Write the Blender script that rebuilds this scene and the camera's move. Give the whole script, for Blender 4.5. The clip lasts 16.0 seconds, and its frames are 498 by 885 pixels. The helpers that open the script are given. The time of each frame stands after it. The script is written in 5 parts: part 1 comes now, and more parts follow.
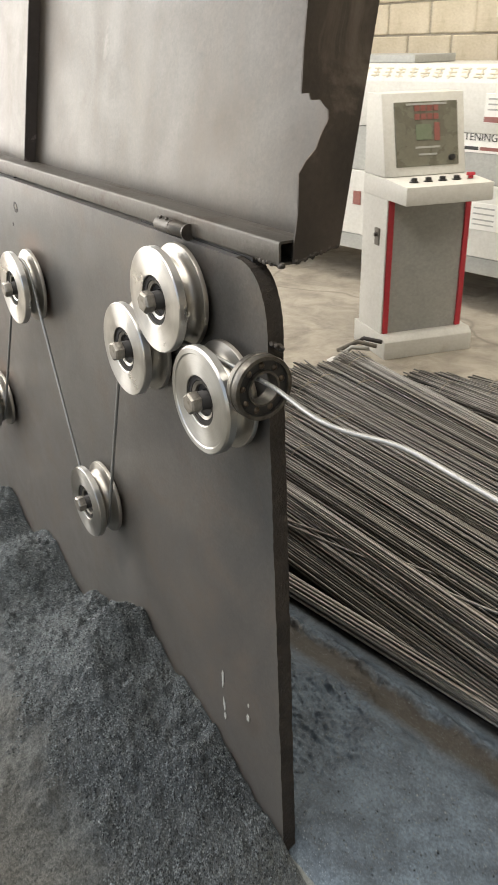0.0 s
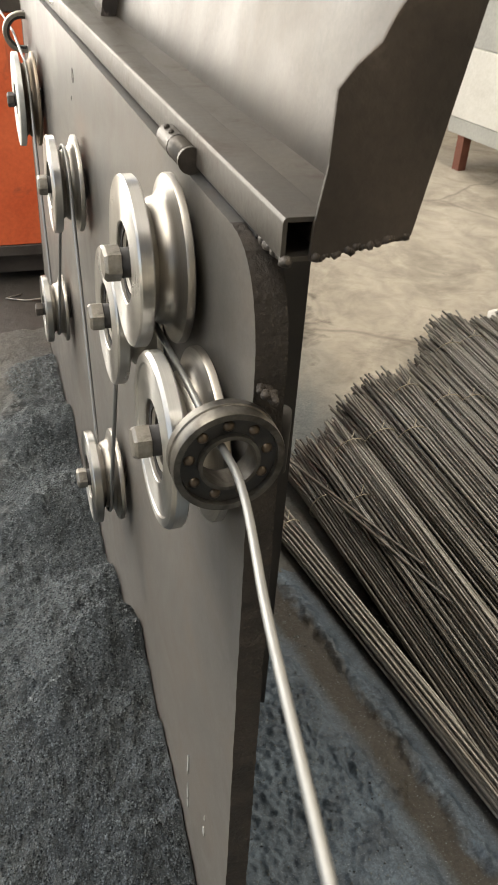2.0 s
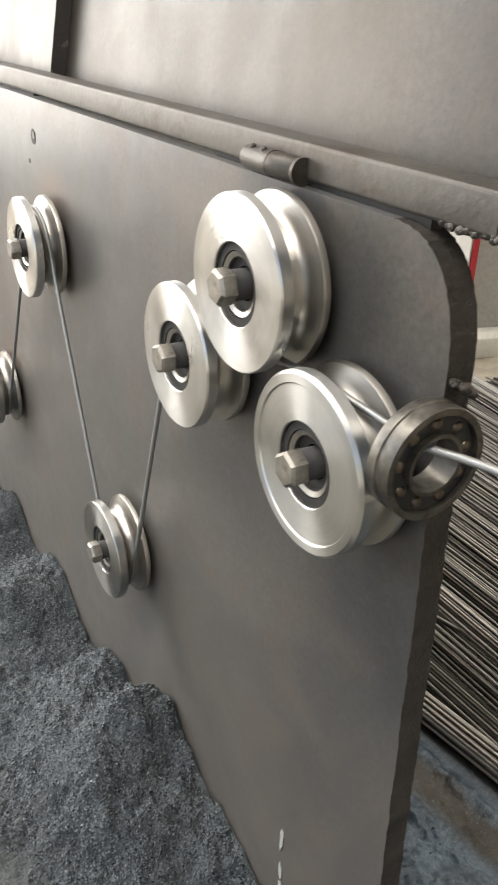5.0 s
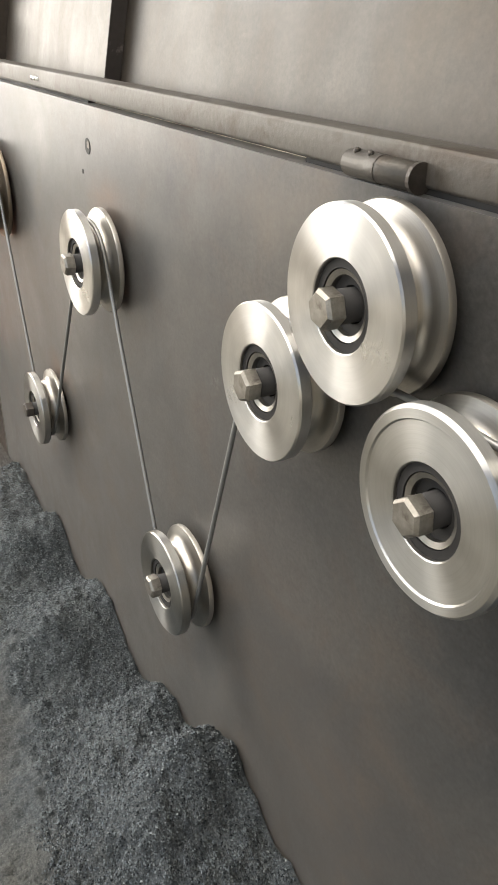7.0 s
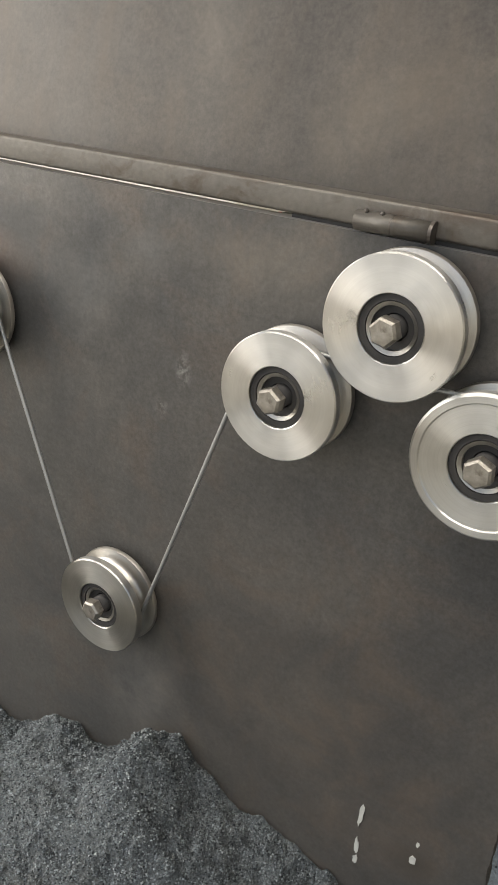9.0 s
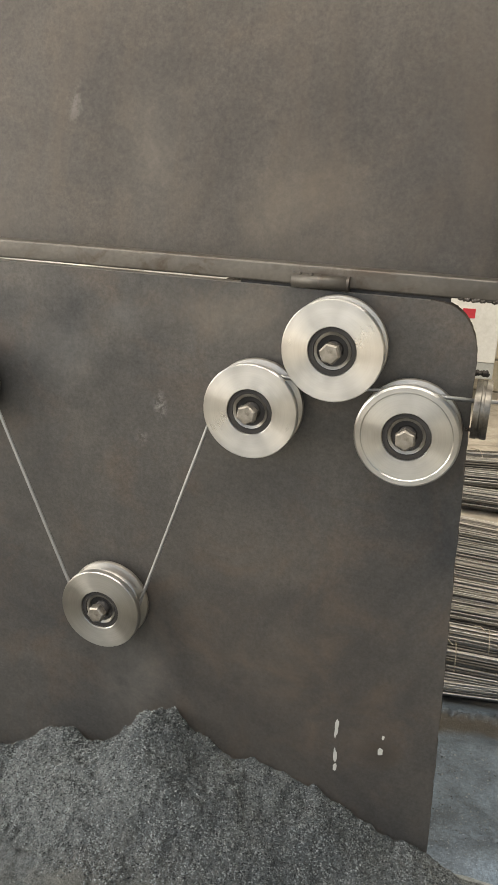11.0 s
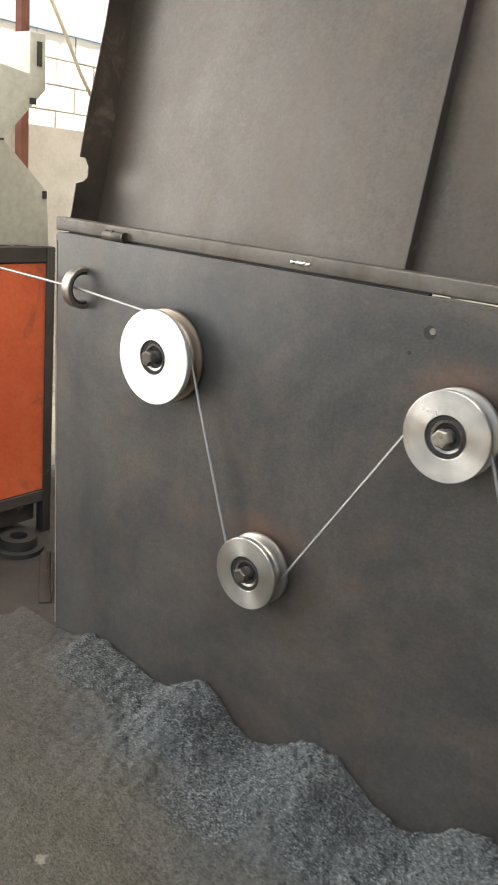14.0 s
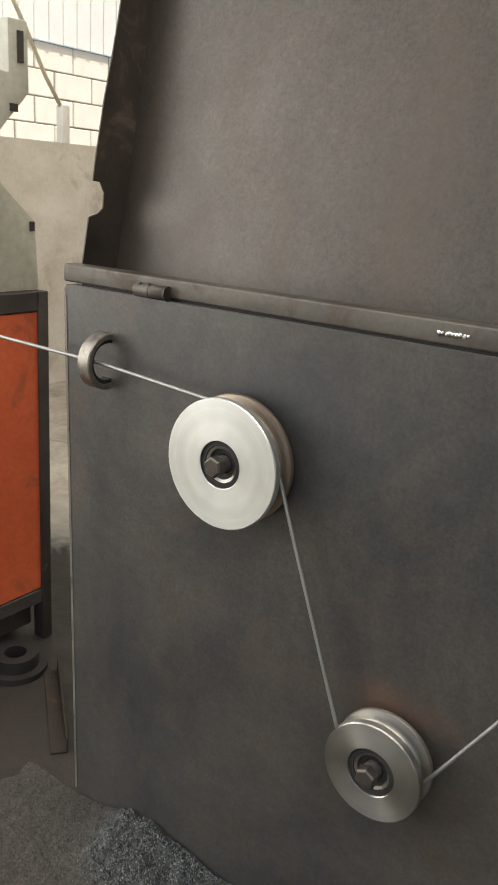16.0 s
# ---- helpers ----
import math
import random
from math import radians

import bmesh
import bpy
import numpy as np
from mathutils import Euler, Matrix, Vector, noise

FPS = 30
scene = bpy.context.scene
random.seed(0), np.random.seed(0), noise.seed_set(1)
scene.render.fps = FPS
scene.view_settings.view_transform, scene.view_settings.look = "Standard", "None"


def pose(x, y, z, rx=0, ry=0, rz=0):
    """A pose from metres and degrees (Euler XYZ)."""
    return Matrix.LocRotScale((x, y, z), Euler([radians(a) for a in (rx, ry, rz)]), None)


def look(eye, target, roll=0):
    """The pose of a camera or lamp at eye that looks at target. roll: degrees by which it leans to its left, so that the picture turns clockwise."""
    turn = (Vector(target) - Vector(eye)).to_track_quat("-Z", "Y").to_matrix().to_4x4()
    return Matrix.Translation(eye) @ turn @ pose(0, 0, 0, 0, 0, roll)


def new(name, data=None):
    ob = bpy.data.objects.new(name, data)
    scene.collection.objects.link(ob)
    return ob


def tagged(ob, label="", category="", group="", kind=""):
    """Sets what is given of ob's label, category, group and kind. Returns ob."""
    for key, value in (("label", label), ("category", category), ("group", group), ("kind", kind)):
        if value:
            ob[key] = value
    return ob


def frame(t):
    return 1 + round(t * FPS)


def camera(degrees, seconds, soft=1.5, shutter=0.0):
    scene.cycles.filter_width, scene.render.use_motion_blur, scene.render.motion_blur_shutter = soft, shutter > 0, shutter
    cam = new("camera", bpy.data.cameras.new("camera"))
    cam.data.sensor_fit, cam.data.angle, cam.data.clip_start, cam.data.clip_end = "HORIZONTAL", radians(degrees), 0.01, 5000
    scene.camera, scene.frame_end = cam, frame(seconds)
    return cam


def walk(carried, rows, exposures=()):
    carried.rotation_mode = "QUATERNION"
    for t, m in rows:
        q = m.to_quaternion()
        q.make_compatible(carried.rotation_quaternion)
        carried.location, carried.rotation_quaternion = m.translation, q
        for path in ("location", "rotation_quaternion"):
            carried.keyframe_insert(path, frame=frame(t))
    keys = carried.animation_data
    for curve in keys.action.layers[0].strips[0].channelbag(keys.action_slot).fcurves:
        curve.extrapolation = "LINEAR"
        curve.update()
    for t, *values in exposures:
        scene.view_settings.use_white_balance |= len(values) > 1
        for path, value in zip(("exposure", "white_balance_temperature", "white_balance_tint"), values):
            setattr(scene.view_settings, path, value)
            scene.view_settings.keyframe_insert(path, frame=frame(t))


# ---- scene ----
cam = camera(34.2, 16.0, 1.5, 0.35)
PATH = [
    (0, (0.848, -0.598, 1.325), (-0.658, 0.377, 0.441), -1.2),
    (0.5, (0.748, -0.485, 1.307), (-0.805, 0.399, 0.409), -1.0),
    (1, (0.636, -0.459, 1.293), (-0.896, 0.419, 0.354), -0.1),
    (1.5, (0.552, -0.352, 1.299), (-1.001, 0.378, 0.272), 4.1),
    (2, (0.497, -0.192, 1.275), (-1.059, 0.38, 0.157), 4.0),
    (2.5, (0.483, -0.163, 1.264), (-1.088, 0.274, 0.106), -0.5),
    (3, (0.476, -0.167, 1.257), (-1.094, 0.244, 0.088), -0.7),
    (3.5, (0.442, -0.195, 1.228), (-1.191, 0.212, 0.147), -1.7),
    (3.7, (0.429, -0.211, 1.214), (-1.214, 0.21, 0.154), -2.5),
    (4, (0.404, -0.228, 1.179), (-1.182, 0.448, 0.166), -0.3),
    (4.5, (0.386, -0.329, 1.181), (-1.174, 0.486, 0.232), 1.1),
    (5, (0.38, -0.413, 1.195), (-1.132, 0.498, 0.255), 2.1),
    (5.2, (0.376, -0.439, 1.193), (-1.136, 0.463, 0.244), 2.6),
    (7.5, (0.232, -0.426, 1.176), (-1.324, 0.434, 0.259), 0.9),
    (8, (0.187, -0.574, 1.189), (-1.170, 0.607, 0.313), 3.7),
    (10.3, (-0.019, -1.139, 1.248), (-0.669, 0.597, 0.499), 1.7),
    (10.5, (-0.008, -1.201, 1.256), (-0.599, 0.572, 0.542), 1.3),
    (11, (-0.008, -1.276, 1.261), (-0.541, 0.529, 0.587), 2.7),
    (11.5, (-0.034, -1.311, 1.262), (-0.614, 0.49, 0.614), 3.9),
    (12, (-0.072, -1.338, 1.274), (-0.741, 0.437, 0.638), 4.4),
    (12.5, (-0.103, -1.369, 1.289), (-0.894, 0.364, 0.681), 4.5),
    (12.7, (-0.084, -1.352, 1.289), (-0.978, 0.336, 0.696), 3.7),
    (13, (-0.139, -1.387, 1.286), (-1.084, 0.29, 0.743), 4.8),
    (13.3, (-0.185, -1.381, 1.286), (-1.233, 0.233, 0.743), 5.6),
    (13.5, (-0.244, -1.384, 1.259), (-1.334, 0.201, 0.71), 6.0),
    (14, (-0.412, -1.322, 1.221), (-1.566, 0.194, 0.611), 5.6),
    (14.5, (-0.549, -1.214, 1.226), (-1.724, 0.274, 0.591), 4.7),
    (15, (-0.671, -1.165, 1.233), (-1.855, 0.32, 0.606), 4.3),
    (15.5, (-0.836, -1.105, 1.252), (-1.974, 0.425, 0.647), 4.6),
    (16, (-0.947, -1.019, 1.246), (-2.033, 0.55, 0.649), 3.8),
]
EXPOSURES = [(0.0, 0.27, 6750, 10), (2.0, 0.36, 7050, 10), (2.5, 0.58, 7050, 10), (3.5, 0.42, 6850, 10), (4.0, 0.35, 6800, 10), (5.0, 0.58, 6650, 10), (7.4, 0.30, 6850, 10), (8.0, 0.25, 6800, 10), (10.3, 0.45, 7050, 10), (11.0, 0.45, 7150, 10), (12.0, 0.85, 6800, 10), (12.5, 1.04, 6700, 10), (13.3, 1.2, 6700, 10), (14.0, 0.3, 6700, 10), (14.5, -0.05, 6850, 10), (16.0, -0.3, 6850, 10)]
walk(cam, [(t, look(eye, target, roll)) for t, eye, target, roll in PATH], EXPOSURES)

# ---- world and lights ----
SUN_EL, SUN_AZ = radians(60), radians(88)   # azimuth from +y towards +x
world = bpy.data.worlds.new("sky")
scene.world = world
world.use_nodes = True
wn = world.node_tree
sky = wn.nodes.new("ShaderNodeTexSky")
sky.sky_type = 'NISHITA'
sky.sun_disc = False
sky.sun_elevation = SUN_EL
sky.sun_rotation = SUN_AZ
wn.links.new(sky.outputs[0], wn.nodes["Background"].inputs[0])
wn.nodes["Background"].inputs[1].default_value = 0.14

sun = new("sun", bpy.data.lights.new("sun", 'SUN'))
sun.data.energy, sun.data.angle, sun.data.color = 5.0, radians(0.5), (1.0, 0.95, 0.86)
toward = Vector((math.sin(SUN_AZ) * math.cos(SUN_EL), math.cos(SUN_AZ) * math.cos(SUN_EL), math.sin(SUN_EL)))
sun.matrix_world = look((0, 0, 20), Vector((0, 0, 20)) - toward)


def opening_light(name, eye, target, w, h, power, colour=(1.0, 0.97, 0.93)):
    """Sky light through one of the shed's openings; those in the roof are added."""
    ob = new(name, bpy.data.lights.new(name, 'AREA'))
    ob.data.shape, ob.data.size, ob.data.size_y = 'RECTANGLE', w, h
    ob.data.energy, ob.data.color = power, colour
    ob.matrix_world = look(eye, target)
    return ob


opening_light("front_opening_light", (-1.0, -4.4, 2.6), (-1.0, 0.0, 1.0), 8.0, 3.0, 42)
opening_light("end_opening_light", (-4.95, -2.2, 2.0), (0.0, -1.2, 1.2), 3.8, 3.2, 200)
# The two overhead lamps are added, to brighten the floor behind and in front.
opening_light("added_roof_lamp", (-1.0, 2.2, 4.4), (-1.0, 2.2, 0.0), 7.2, 1.5, 165, (1.0, 0.94, 0.84))
opening_light("added_front_roof_lamp", (-1.2, -1.9, 4.4), (-1.2, -1.9, 0.0), 6.0, 1.6, 230, (1.0, 0.96, 0.9))

# ---- materials ----


def nodes_of(name):
    m = bpy.data.materials.new(name)
    m.use_nodes = True
    t = m.node_tree
    return m, t, t.nodes["Principled BSDF"]


def noise_tex(t, coords, scale, detail=4.0, rough=0.55, distort=0.0, stretch=None):
    n = t.nodes.new("ShaderNodeTexNoise")
    n.inputs["Scale"].default_value, n.inputs["Detail"].default_value = scale, detail
    n.inputs["Roughness"].default_value, n.inputs["Distortion"].default_value = rough, distort
    if stretch:
        mp = t.nodes.new("ShaderNodeMapping")
        mp.inputs["Scale"].default_value = stretch
        t.links.new(coords, mp.inputs[0])
        coords = mp.outputs[0]
    t.links.new(coords, n.inputs["Vector"])
    return n.outputs["Fac"]


def ramp(t, fac, lo, hi, c0, c1):
    r = t.nodes.new("ShaderNodeValToRGB")
    r.color_ramp.elements[0].position, r.color_ramp.elements[1].position = lo, hi
    r.color_ramp.elements[0].color, r.color_ramp.elements[1].color = (*c0, 1), (*c1, 1)
    t.links.new(fac, r.inputs[0])
    return r.outputs[0]


def mix(t, fac, a, b, mode='MIX'):
    m = t.nodes.new("ShaderNodeMix")
    m.data_type, m.blend_type = 'RGBA', mode
    for sock, v in ((m.inputs[0], fac), (m.inputs[6], a), (m.inputs[7], b)):
        if isinstance(v, (int, float)):
            sock.default_value = v
        elif isinstance(v, tuple):
            sock.default_value = (*v, 1)
        else:
            t.links.new(v, sock)
    return m.outputs[2]


def span(t, fac, a, b, lo=0.3, hi=0.7):
    r = t.nodes.new("ShaderNodeMapRange")
    r.inputs[1].default_value, r.inputs[2].default_value = lo, hi
    r.inputs[3].default_value, r.inputs[4].default_value = a, b
    t.links.new(fac, r.inputs[0])
    return r.outputs[0]


def bump(t, bsdf, height, strength, dist):
    b = t.nodes.new("ShaderNodeBump")
    b.inputs["Strength"].default_value, b.inputs["Distance"].default_value = strength, dist
    t.links.new(height, b.inputs["Height"])
    t.links.new(b.outputs[0], bsdf.inputs["Normal"])
    return b


def coords_of(t, which="Object"):
    return t.nodes.new("ShaderNodeTexCoord").outputs[which]


def surface(name, c0, c1, big=3.0, fine=60.0, rough=(0.5, 0.65), metal=0.0, bump_s=0.15, bump_d=0.002,
            stain=None, stain_scale=6.0, stain_at=(0.6, 0.72), stretch=None, spec=0.5, grain=0.25):
    """A worn surface: two colours at a large scale, grain at a fine one, and stains of a third colour."""
    m, t, p = nodes_of(name)
    co = coords_of(t)
    a = noise_tex(t, co, big, 5, 0.6, 0.4, stretch)
    f = noise_tex(t, co, fine, 3, 0.6)
    col = ramp(t, a, 0.32, 0.68, c0, c1)
    col = mix(t, grain, col, ramp(t, f, 0.25, 0.75, (0.25, 0.25, 0.25), (0.75, 0.75, 0.75)), 'OVERLAY')
    if stain:
        s = noise_tex(t, co, stain_scale, 6, 0.65, 0.6)
        col = mix(t, span(t, s, 0.0, 1.0, *stain_at), col, stain)
    t.links.new(col, p.inputs["Base Color"])
    t.links.new(span(t, a, rough[0], rough[1]), p.inputs["Roughness"])
    p.inputs["Metallic"].default_value = metal
    p.inputs["Specular IOR Level"].default_value = spec
    bump(t, p, f, bump_s, bump_d)
    return m


def blot(t, co, x, z, rx, rz):
    """A soft round mark at x, z of the sheet: 1 in its middle, 0 outside."""
    mp = t.nodes.new("ShaderNodeMapping")
    mp.inputs["Location"].default_value = (-x / rx, 0, -z / rz)
    mp.inputs["Scale"].default_value = (1 / rx, 0, 1 / rz)
    t.links.new(co, mp.inputs[0])
    g = t.nodes.new("ShaderNodeTexGradient")
    g.gradient_type = 'SPHERICAL'
    t.links.new(mp.outputs[0], g.inputs[0])
    return g.outputs["Fac"]


def mill_steel(name, dark, light, rust, rough=(0.34, 0.5), metal=0.55, marks=(), dusty=0.0, runs=0.0):
    """Hot-rolled sheet: blue-grey scale with cloudy patches, rusty bloom and fine scratches."""
    m, t, p = nodes_of(name)
    co = coords_of(t)
    a = noise_tex(t, co, 2.2, 6, 0.62, 0.8)
    b = noise_tex(t, co, 7.0, 7, 0.68, 0.5)
    f = noise_tex(t, co, 150.0, 5, 0.8)
    s = noise_tex(t, co, 40.0, 3, 0.5, 0.0, (1.0, 1.0, 0.06))
    col = ramp(t, a, 0.3, 0.7, dark, light)
    col = mix(t, span(t, b, 0.0, 0.55, 0.5, 0.8), col, rust)
    mid = noise_tex(t, co, 45.0, 4, 0.75)
    col = mix(t, 0.28, col, ramp(t, mid, 0.3, 0.7, (0.25, 0.25, 0.25), (0.75, 0.75, 0.75)), 'OVERLAY')
    col = mix(t, 0.5, col, ramp(t, f, 0.3, 0.7, (0.2, 0.2, 0.2), (0.8, 0.8, 0.8)), 'OVERLAY')
    col = mix(t, 0.07, col, ramp(t, s, 0.3, 0.7, (0.3, 0.3, 0.3), (0.7, 0.7, 0.7)), 'OVERLAY')
    for x, z, rx, rz, power, tint in marks:
        k = t.nodes.new("ShaderNodeMath")
        k.operation = 'MULTIPLY'
        t.links.new(blot(t, co, x, z, rx, rz), k.inputs[0])
        t.links.new(span(t, b, 0.3 * power, power * 1.4, 0.35, 0.65) if rx > 0.035 else span(t, mid, 0.0, power * 1.6, 0.46, 0.6), k.inputs[1])
        col = mix(t, k.outputs[0], col, tint)
    # dried runs down the sheet, duller than the steel between them
    run = noise_tex(t, co, 9.0, 5, 0.65, 0.4, (1.0, 1.0, 0.16))
    col = mix(t, span(t, run, 0.0, runs, 0.46, 0.7), col, rust)
    # pale specks and small scuffs
    v = noise_tex(t, co, 34.0, 4, 0.6, 0.3, (1.0, 1.0, 0.6))
    col = mix(t, span(t, v, 0.0, 0.22, 0.77, 0.84), col, (0.32, 0.32, 0.31))
    t.links.new(col, p.inputs["Base Color"])
    gloss = t.nodes.new("ShaderNodeMath")
    gloss.operation = 'MULTIPLY_ADD'
    t.links.new(run, gloss.inputs[0])
    gloss.inputs[1].default_value = 0.5 * runs
    t.links.new(span(t, b, rough[0] - 0.25 * runs, rough[1] - 0.25 * runs), gloss.inputs[2])
    t.links.new(gloss.outputs[0], p.inputs["Roughness"])
    p.inputs["Metallic"].default_value = metal
    p.inputs["Sheen Weight"].default_value = dusty
    p.inputs["Sheen Roughness"].default_value = 0.45
    p.inputs["Sheen Tint"].default_value = (0.86, 0.82, 0.76, 1)
    bump(t, p, f, 0.12, 0.0008)
    return m


def turned_steel(name, colour, rough, aniso, film=(0.30, 0.29, 0.27)):
    """Lathe-turned steel, its axis along the object's y: fine rings, streaked highlights."""
    m, t, p = nodes_of(name)
    co = coords_of(t)
    sep = t.nodes.new("ShaderNodeSeparateXYZ")
    t.links.new(co, sep.inputs[0])
    sq = []
    for k in (0, 2):
        q = t.nodes.new("ShaderNodeMath")
        q.operation = 'MULTIPLY'
        t.links.new(sep.outputs[k], q.inputs[0])
        t.links.new(sep.outputs[k], q.inputs[1])
        sq.append(q.outputs[0])
    add = t.nodes.new("ShaderNodeMath")
    add.operation = 'ADD'
    t.links.new(sq[0], add.inputs[0])
    t.links.new(sq[1], add.inputs[1])
    root = t.nodes.new("ShaderNodeMath")
    root.operation = 'SQRT'
    t.links.new(add.outputs[0], root.inputs[0])
    comb = t.nodes.new("ShaderNodeCombineXYZ")
    t.links.new(root.outputs[0], comb.inputs[0])
    t.links.new(sep.outputs[1], comb.inputs[1])
    rings = noise_tex(t, comb.outputs[0], 900.0, 3, 0.7)
    wide = noise_tex(t, comb.outputs[0], 70.0, 2, 0.5)
    smear = noise_tex(t, co, 18.0, 5, 0.6, 0.5)
    col = mix(t, 0.22, colour, ramp(t, rings, 0.3, 0.7, (0.3, 0.3, 0.3), (0.75, 0.75, 0.75)), 'OVERLAY')
    col = mix(t, span(t, wide, 0.0, 0.35), col, tuple(0.6 * c for c in colour))
    col = mix(t, span(t, smear, 0.0, 0.6, 0.42, 0.75), col, film)
    t.links.new(col, p.inputs["Base Color"])
    p.inputs["Metallic"].default_value = 1.0
    t.links.new(span(t, smear, rough, rough + 0.14), p.inputs["Roughness"])
    p.inputs["Anisotropic"].default_value = aniso
    p.inputs["Anisotropic Rotation"].default_value = 0.25
    tan = t.nodes.new("ShaderNodeTangent")
    tan.direction_type, tan.axis = 'RADIAL', 'Y'
    t.links.new(tan.outputs[0], p.inputs["Tangent"])
    bump(t, p, rings, 0.05, 0.0004)
    return m


# The rusty mark at -0.3, 0.30 is lightened for bounce light from the front.
M_PLATE = mill_steel("mill_scale_plate", (0.031, 0.034, 0.038), (0.090, 0.085, 0.079), (0.105, 0.072, 0.050), (0.32, 0.46), 0.38,
                     [(-0.953, 0.92, 0.13, 0.06, 0.30, (0.20, 0.095, 0.045)), (-1.349, 0.50, 0.12, 0.06, 0.34, (0.21, 0.095, 0.045)), (-1.30, 0.35, 0.5, 0.4, 0.2, (0.12, 0.085, 0.06)),
                      (-0.60, 0.25, 0.10, 0.22, 0.42, (0.24, 0.23, 0.215)), (-0.553, 0.83, 0.016, 0.032, 0.42, (0.28, 0.28, 0.27)), (-0.59, 0.765, 0.016, 0.02, 0.3, (0.25, 0.25, 0.245)), (-0.62, 0.98, 0.05, 0.04, 0.2, (0.17, 0.18, 0.19)), (-0.35, 0.70, 0.16, 0.10, 0.2, (0.045, 0.046, 0.05)), (-0.80, 0.70, 0.12, 0.10, 0.25, (0.048, 0.053, 0.06)),
                      (-0.42, 1.0, 0.22, 0.07, 0.3, (0.18, 0.16, 0.135)), (-0.095, 0.2, 0.05, 0.05, 0.7, (0.02, 0.02, 0.02)), (-0.85, 0.55, 0.05, 0.04, 0.6, (0.03, 0.03, 0.032)),
                      (-1.60, 0.95, 0.5, 0.18, 0.3, (0.09, 0.10, 0.112)), (-0.3, 0.30, 0.45, 0.4, 0.4, (0.130, 0.104, 0.082)), (-0.74, 0.9, 0.1, 0.08, 0.25, (0.15, 0.16, 0.17))], 0.16)
M_HOOD = mill_steel("hood_sheet", (0.040, 0.035, 0.029), (0.066, 0.058, 0.049), (0.082, 0.064, 0.047), (0.36, 0.50), 0.36,
                    [(-0.35, 1.15, 0.25, 0.16, 0.3, (0.14, 0.12, 0.095)), (-0.62, 1.25, 0.10, 0.22, 0.25, (0.13, 0.118, 0.10)), (-0.786, 1.33, 0.02, 0.05, 0.22, (0.20, 0.19, 0.175)), (-0.05, 1.3, 0.2, 0.3, 0.5, (0.035, 0.03, 0.026)),
                     (-1.45, 1.3, 0.2, 0.25, 0.4, (0.06, 0.05, 0.042)), (-1.9, 1.15, 0.2, 0.12, 0.5, (0.045, 0.038, 0.033))], 0.0, 0.45)
M_EDGE = surface("flame_cut_edge", (0.022, 0.019, 0.016), (0.052, 0.043, 0.036), 26, 170, (0.6, 0.8), 0.3, 0.7, 0.004, (0.10, 0.058, 0.036), 11, (0.62, 0.78))
M_DARK = surface("dark_painted_steel", (0.034, 0.029, 0.028), (0.068, 0.060, 0.055), 6, 90, (0.45, 0.65), 0.25, 0.25, 0.001, (0.20, 0.18, 0.165), 8, (0.62, 0.68))
M_TORCHED = surface("torch_cut_plate", (0.030, 0.025, 0.021), (0.078, 0.062, 0.049), 7, 110, (0.5, 0.75), 0.25, 0.5, 0.002, (0.15, 0.125, 0.10), 7, (0.58, 0.70))
M_BLACKSTEEL = surface("black_steel", (0.014, 0.013, 0.013), (0.03, 0.028, 0.027), 6, 90, (0.6, 0.8), 0.1)
M_TUBE = surface("tube_steel", (0.062, 0.057, 0.050), (0.125, 0.115, 0.101), 11, 130, (0.40, 0.62), 0.42, 0.35, 0.0015, (0.062, 0.048, 0.037), 16, (0.52, 0.66), (0.5, 1.0, 1.0))
M_RAIL = surface("rail_steel", (0.13, 0.118, 0.10), (0.22, 0.205, 0.18), 8, 120, (0.5, 0.72), 0.4, 0.15, 0.001, (0.09, 0.075, 0.06), 14, (0.55, 0.7))
M_WELD = surface("weld_bead", (0.05, 0.045, 0.04), (0.10, 0.09, 0.08), 60, 240, (0.4, 0.6), 0.6, 0.6, 0.003)
M_BRIGHT = surface("bright_ground_steel", (0.55, 0.54, 0.52), (0.75, 0.74, 0.71), 30, 200, (0.22, 0.35), 1.0, 0.05, 0.0005)
M_TURNED = turned_steel("turned_pulley_steel", (0.72, 0.715, 0.70), 0.25, 0.93)
M_TURNED_RIM = turned_steel("dulled_pulley_steel", (0.60, 0.60, 0.585), 0.27, 0.9)
M_TURNED_GREY = turned_steel("greased_pulley_steel", (0.50, 0.495, 0.475), 0.28, 0.85)
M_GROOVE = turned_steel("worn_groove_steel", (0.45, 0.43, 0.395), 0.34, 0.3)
M_RING = surface("bearing_ring_steel", (0.25, 0.24, 0.22), (0.38, 0.365, 0.335), 30, 200, (0.3, 0.42), 0.9, 0.05, 0.0005)
M_ZINC = turned_steel("zinc_plated_disc", (0.82, 0.855, 0.85), 0.36, 0.3, (0.58, 0.60, 0.565))
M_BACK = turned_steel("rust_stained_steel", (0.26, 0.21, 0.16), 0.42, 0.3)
M_SEAL = surface("black_rubber_seal", (0.012, 0.012, 0.012), (0.03, 0.029, 0.028), 40, 200, (0.35, 0.5), 0.0, 0.1, 0.0005)
M_BOLT = surface("worn_bolt_steel", (0.17, 0.155, 0.135), (0.34, 0.32, 0.285), 40, 240, (0.32, 0.5), 0.8, 0.2, 0.0006, (0.07, 0.05, 0.04), 30, (0.55, 0.7))
M_BOLT_DARK = surface("blackened_bolt_steel", (0.05, 0.042, 0.037), (0.10, 0.088, 0.078), 40, 240, (0.35, 0.5), 0.6, 0.2, 0.0006)
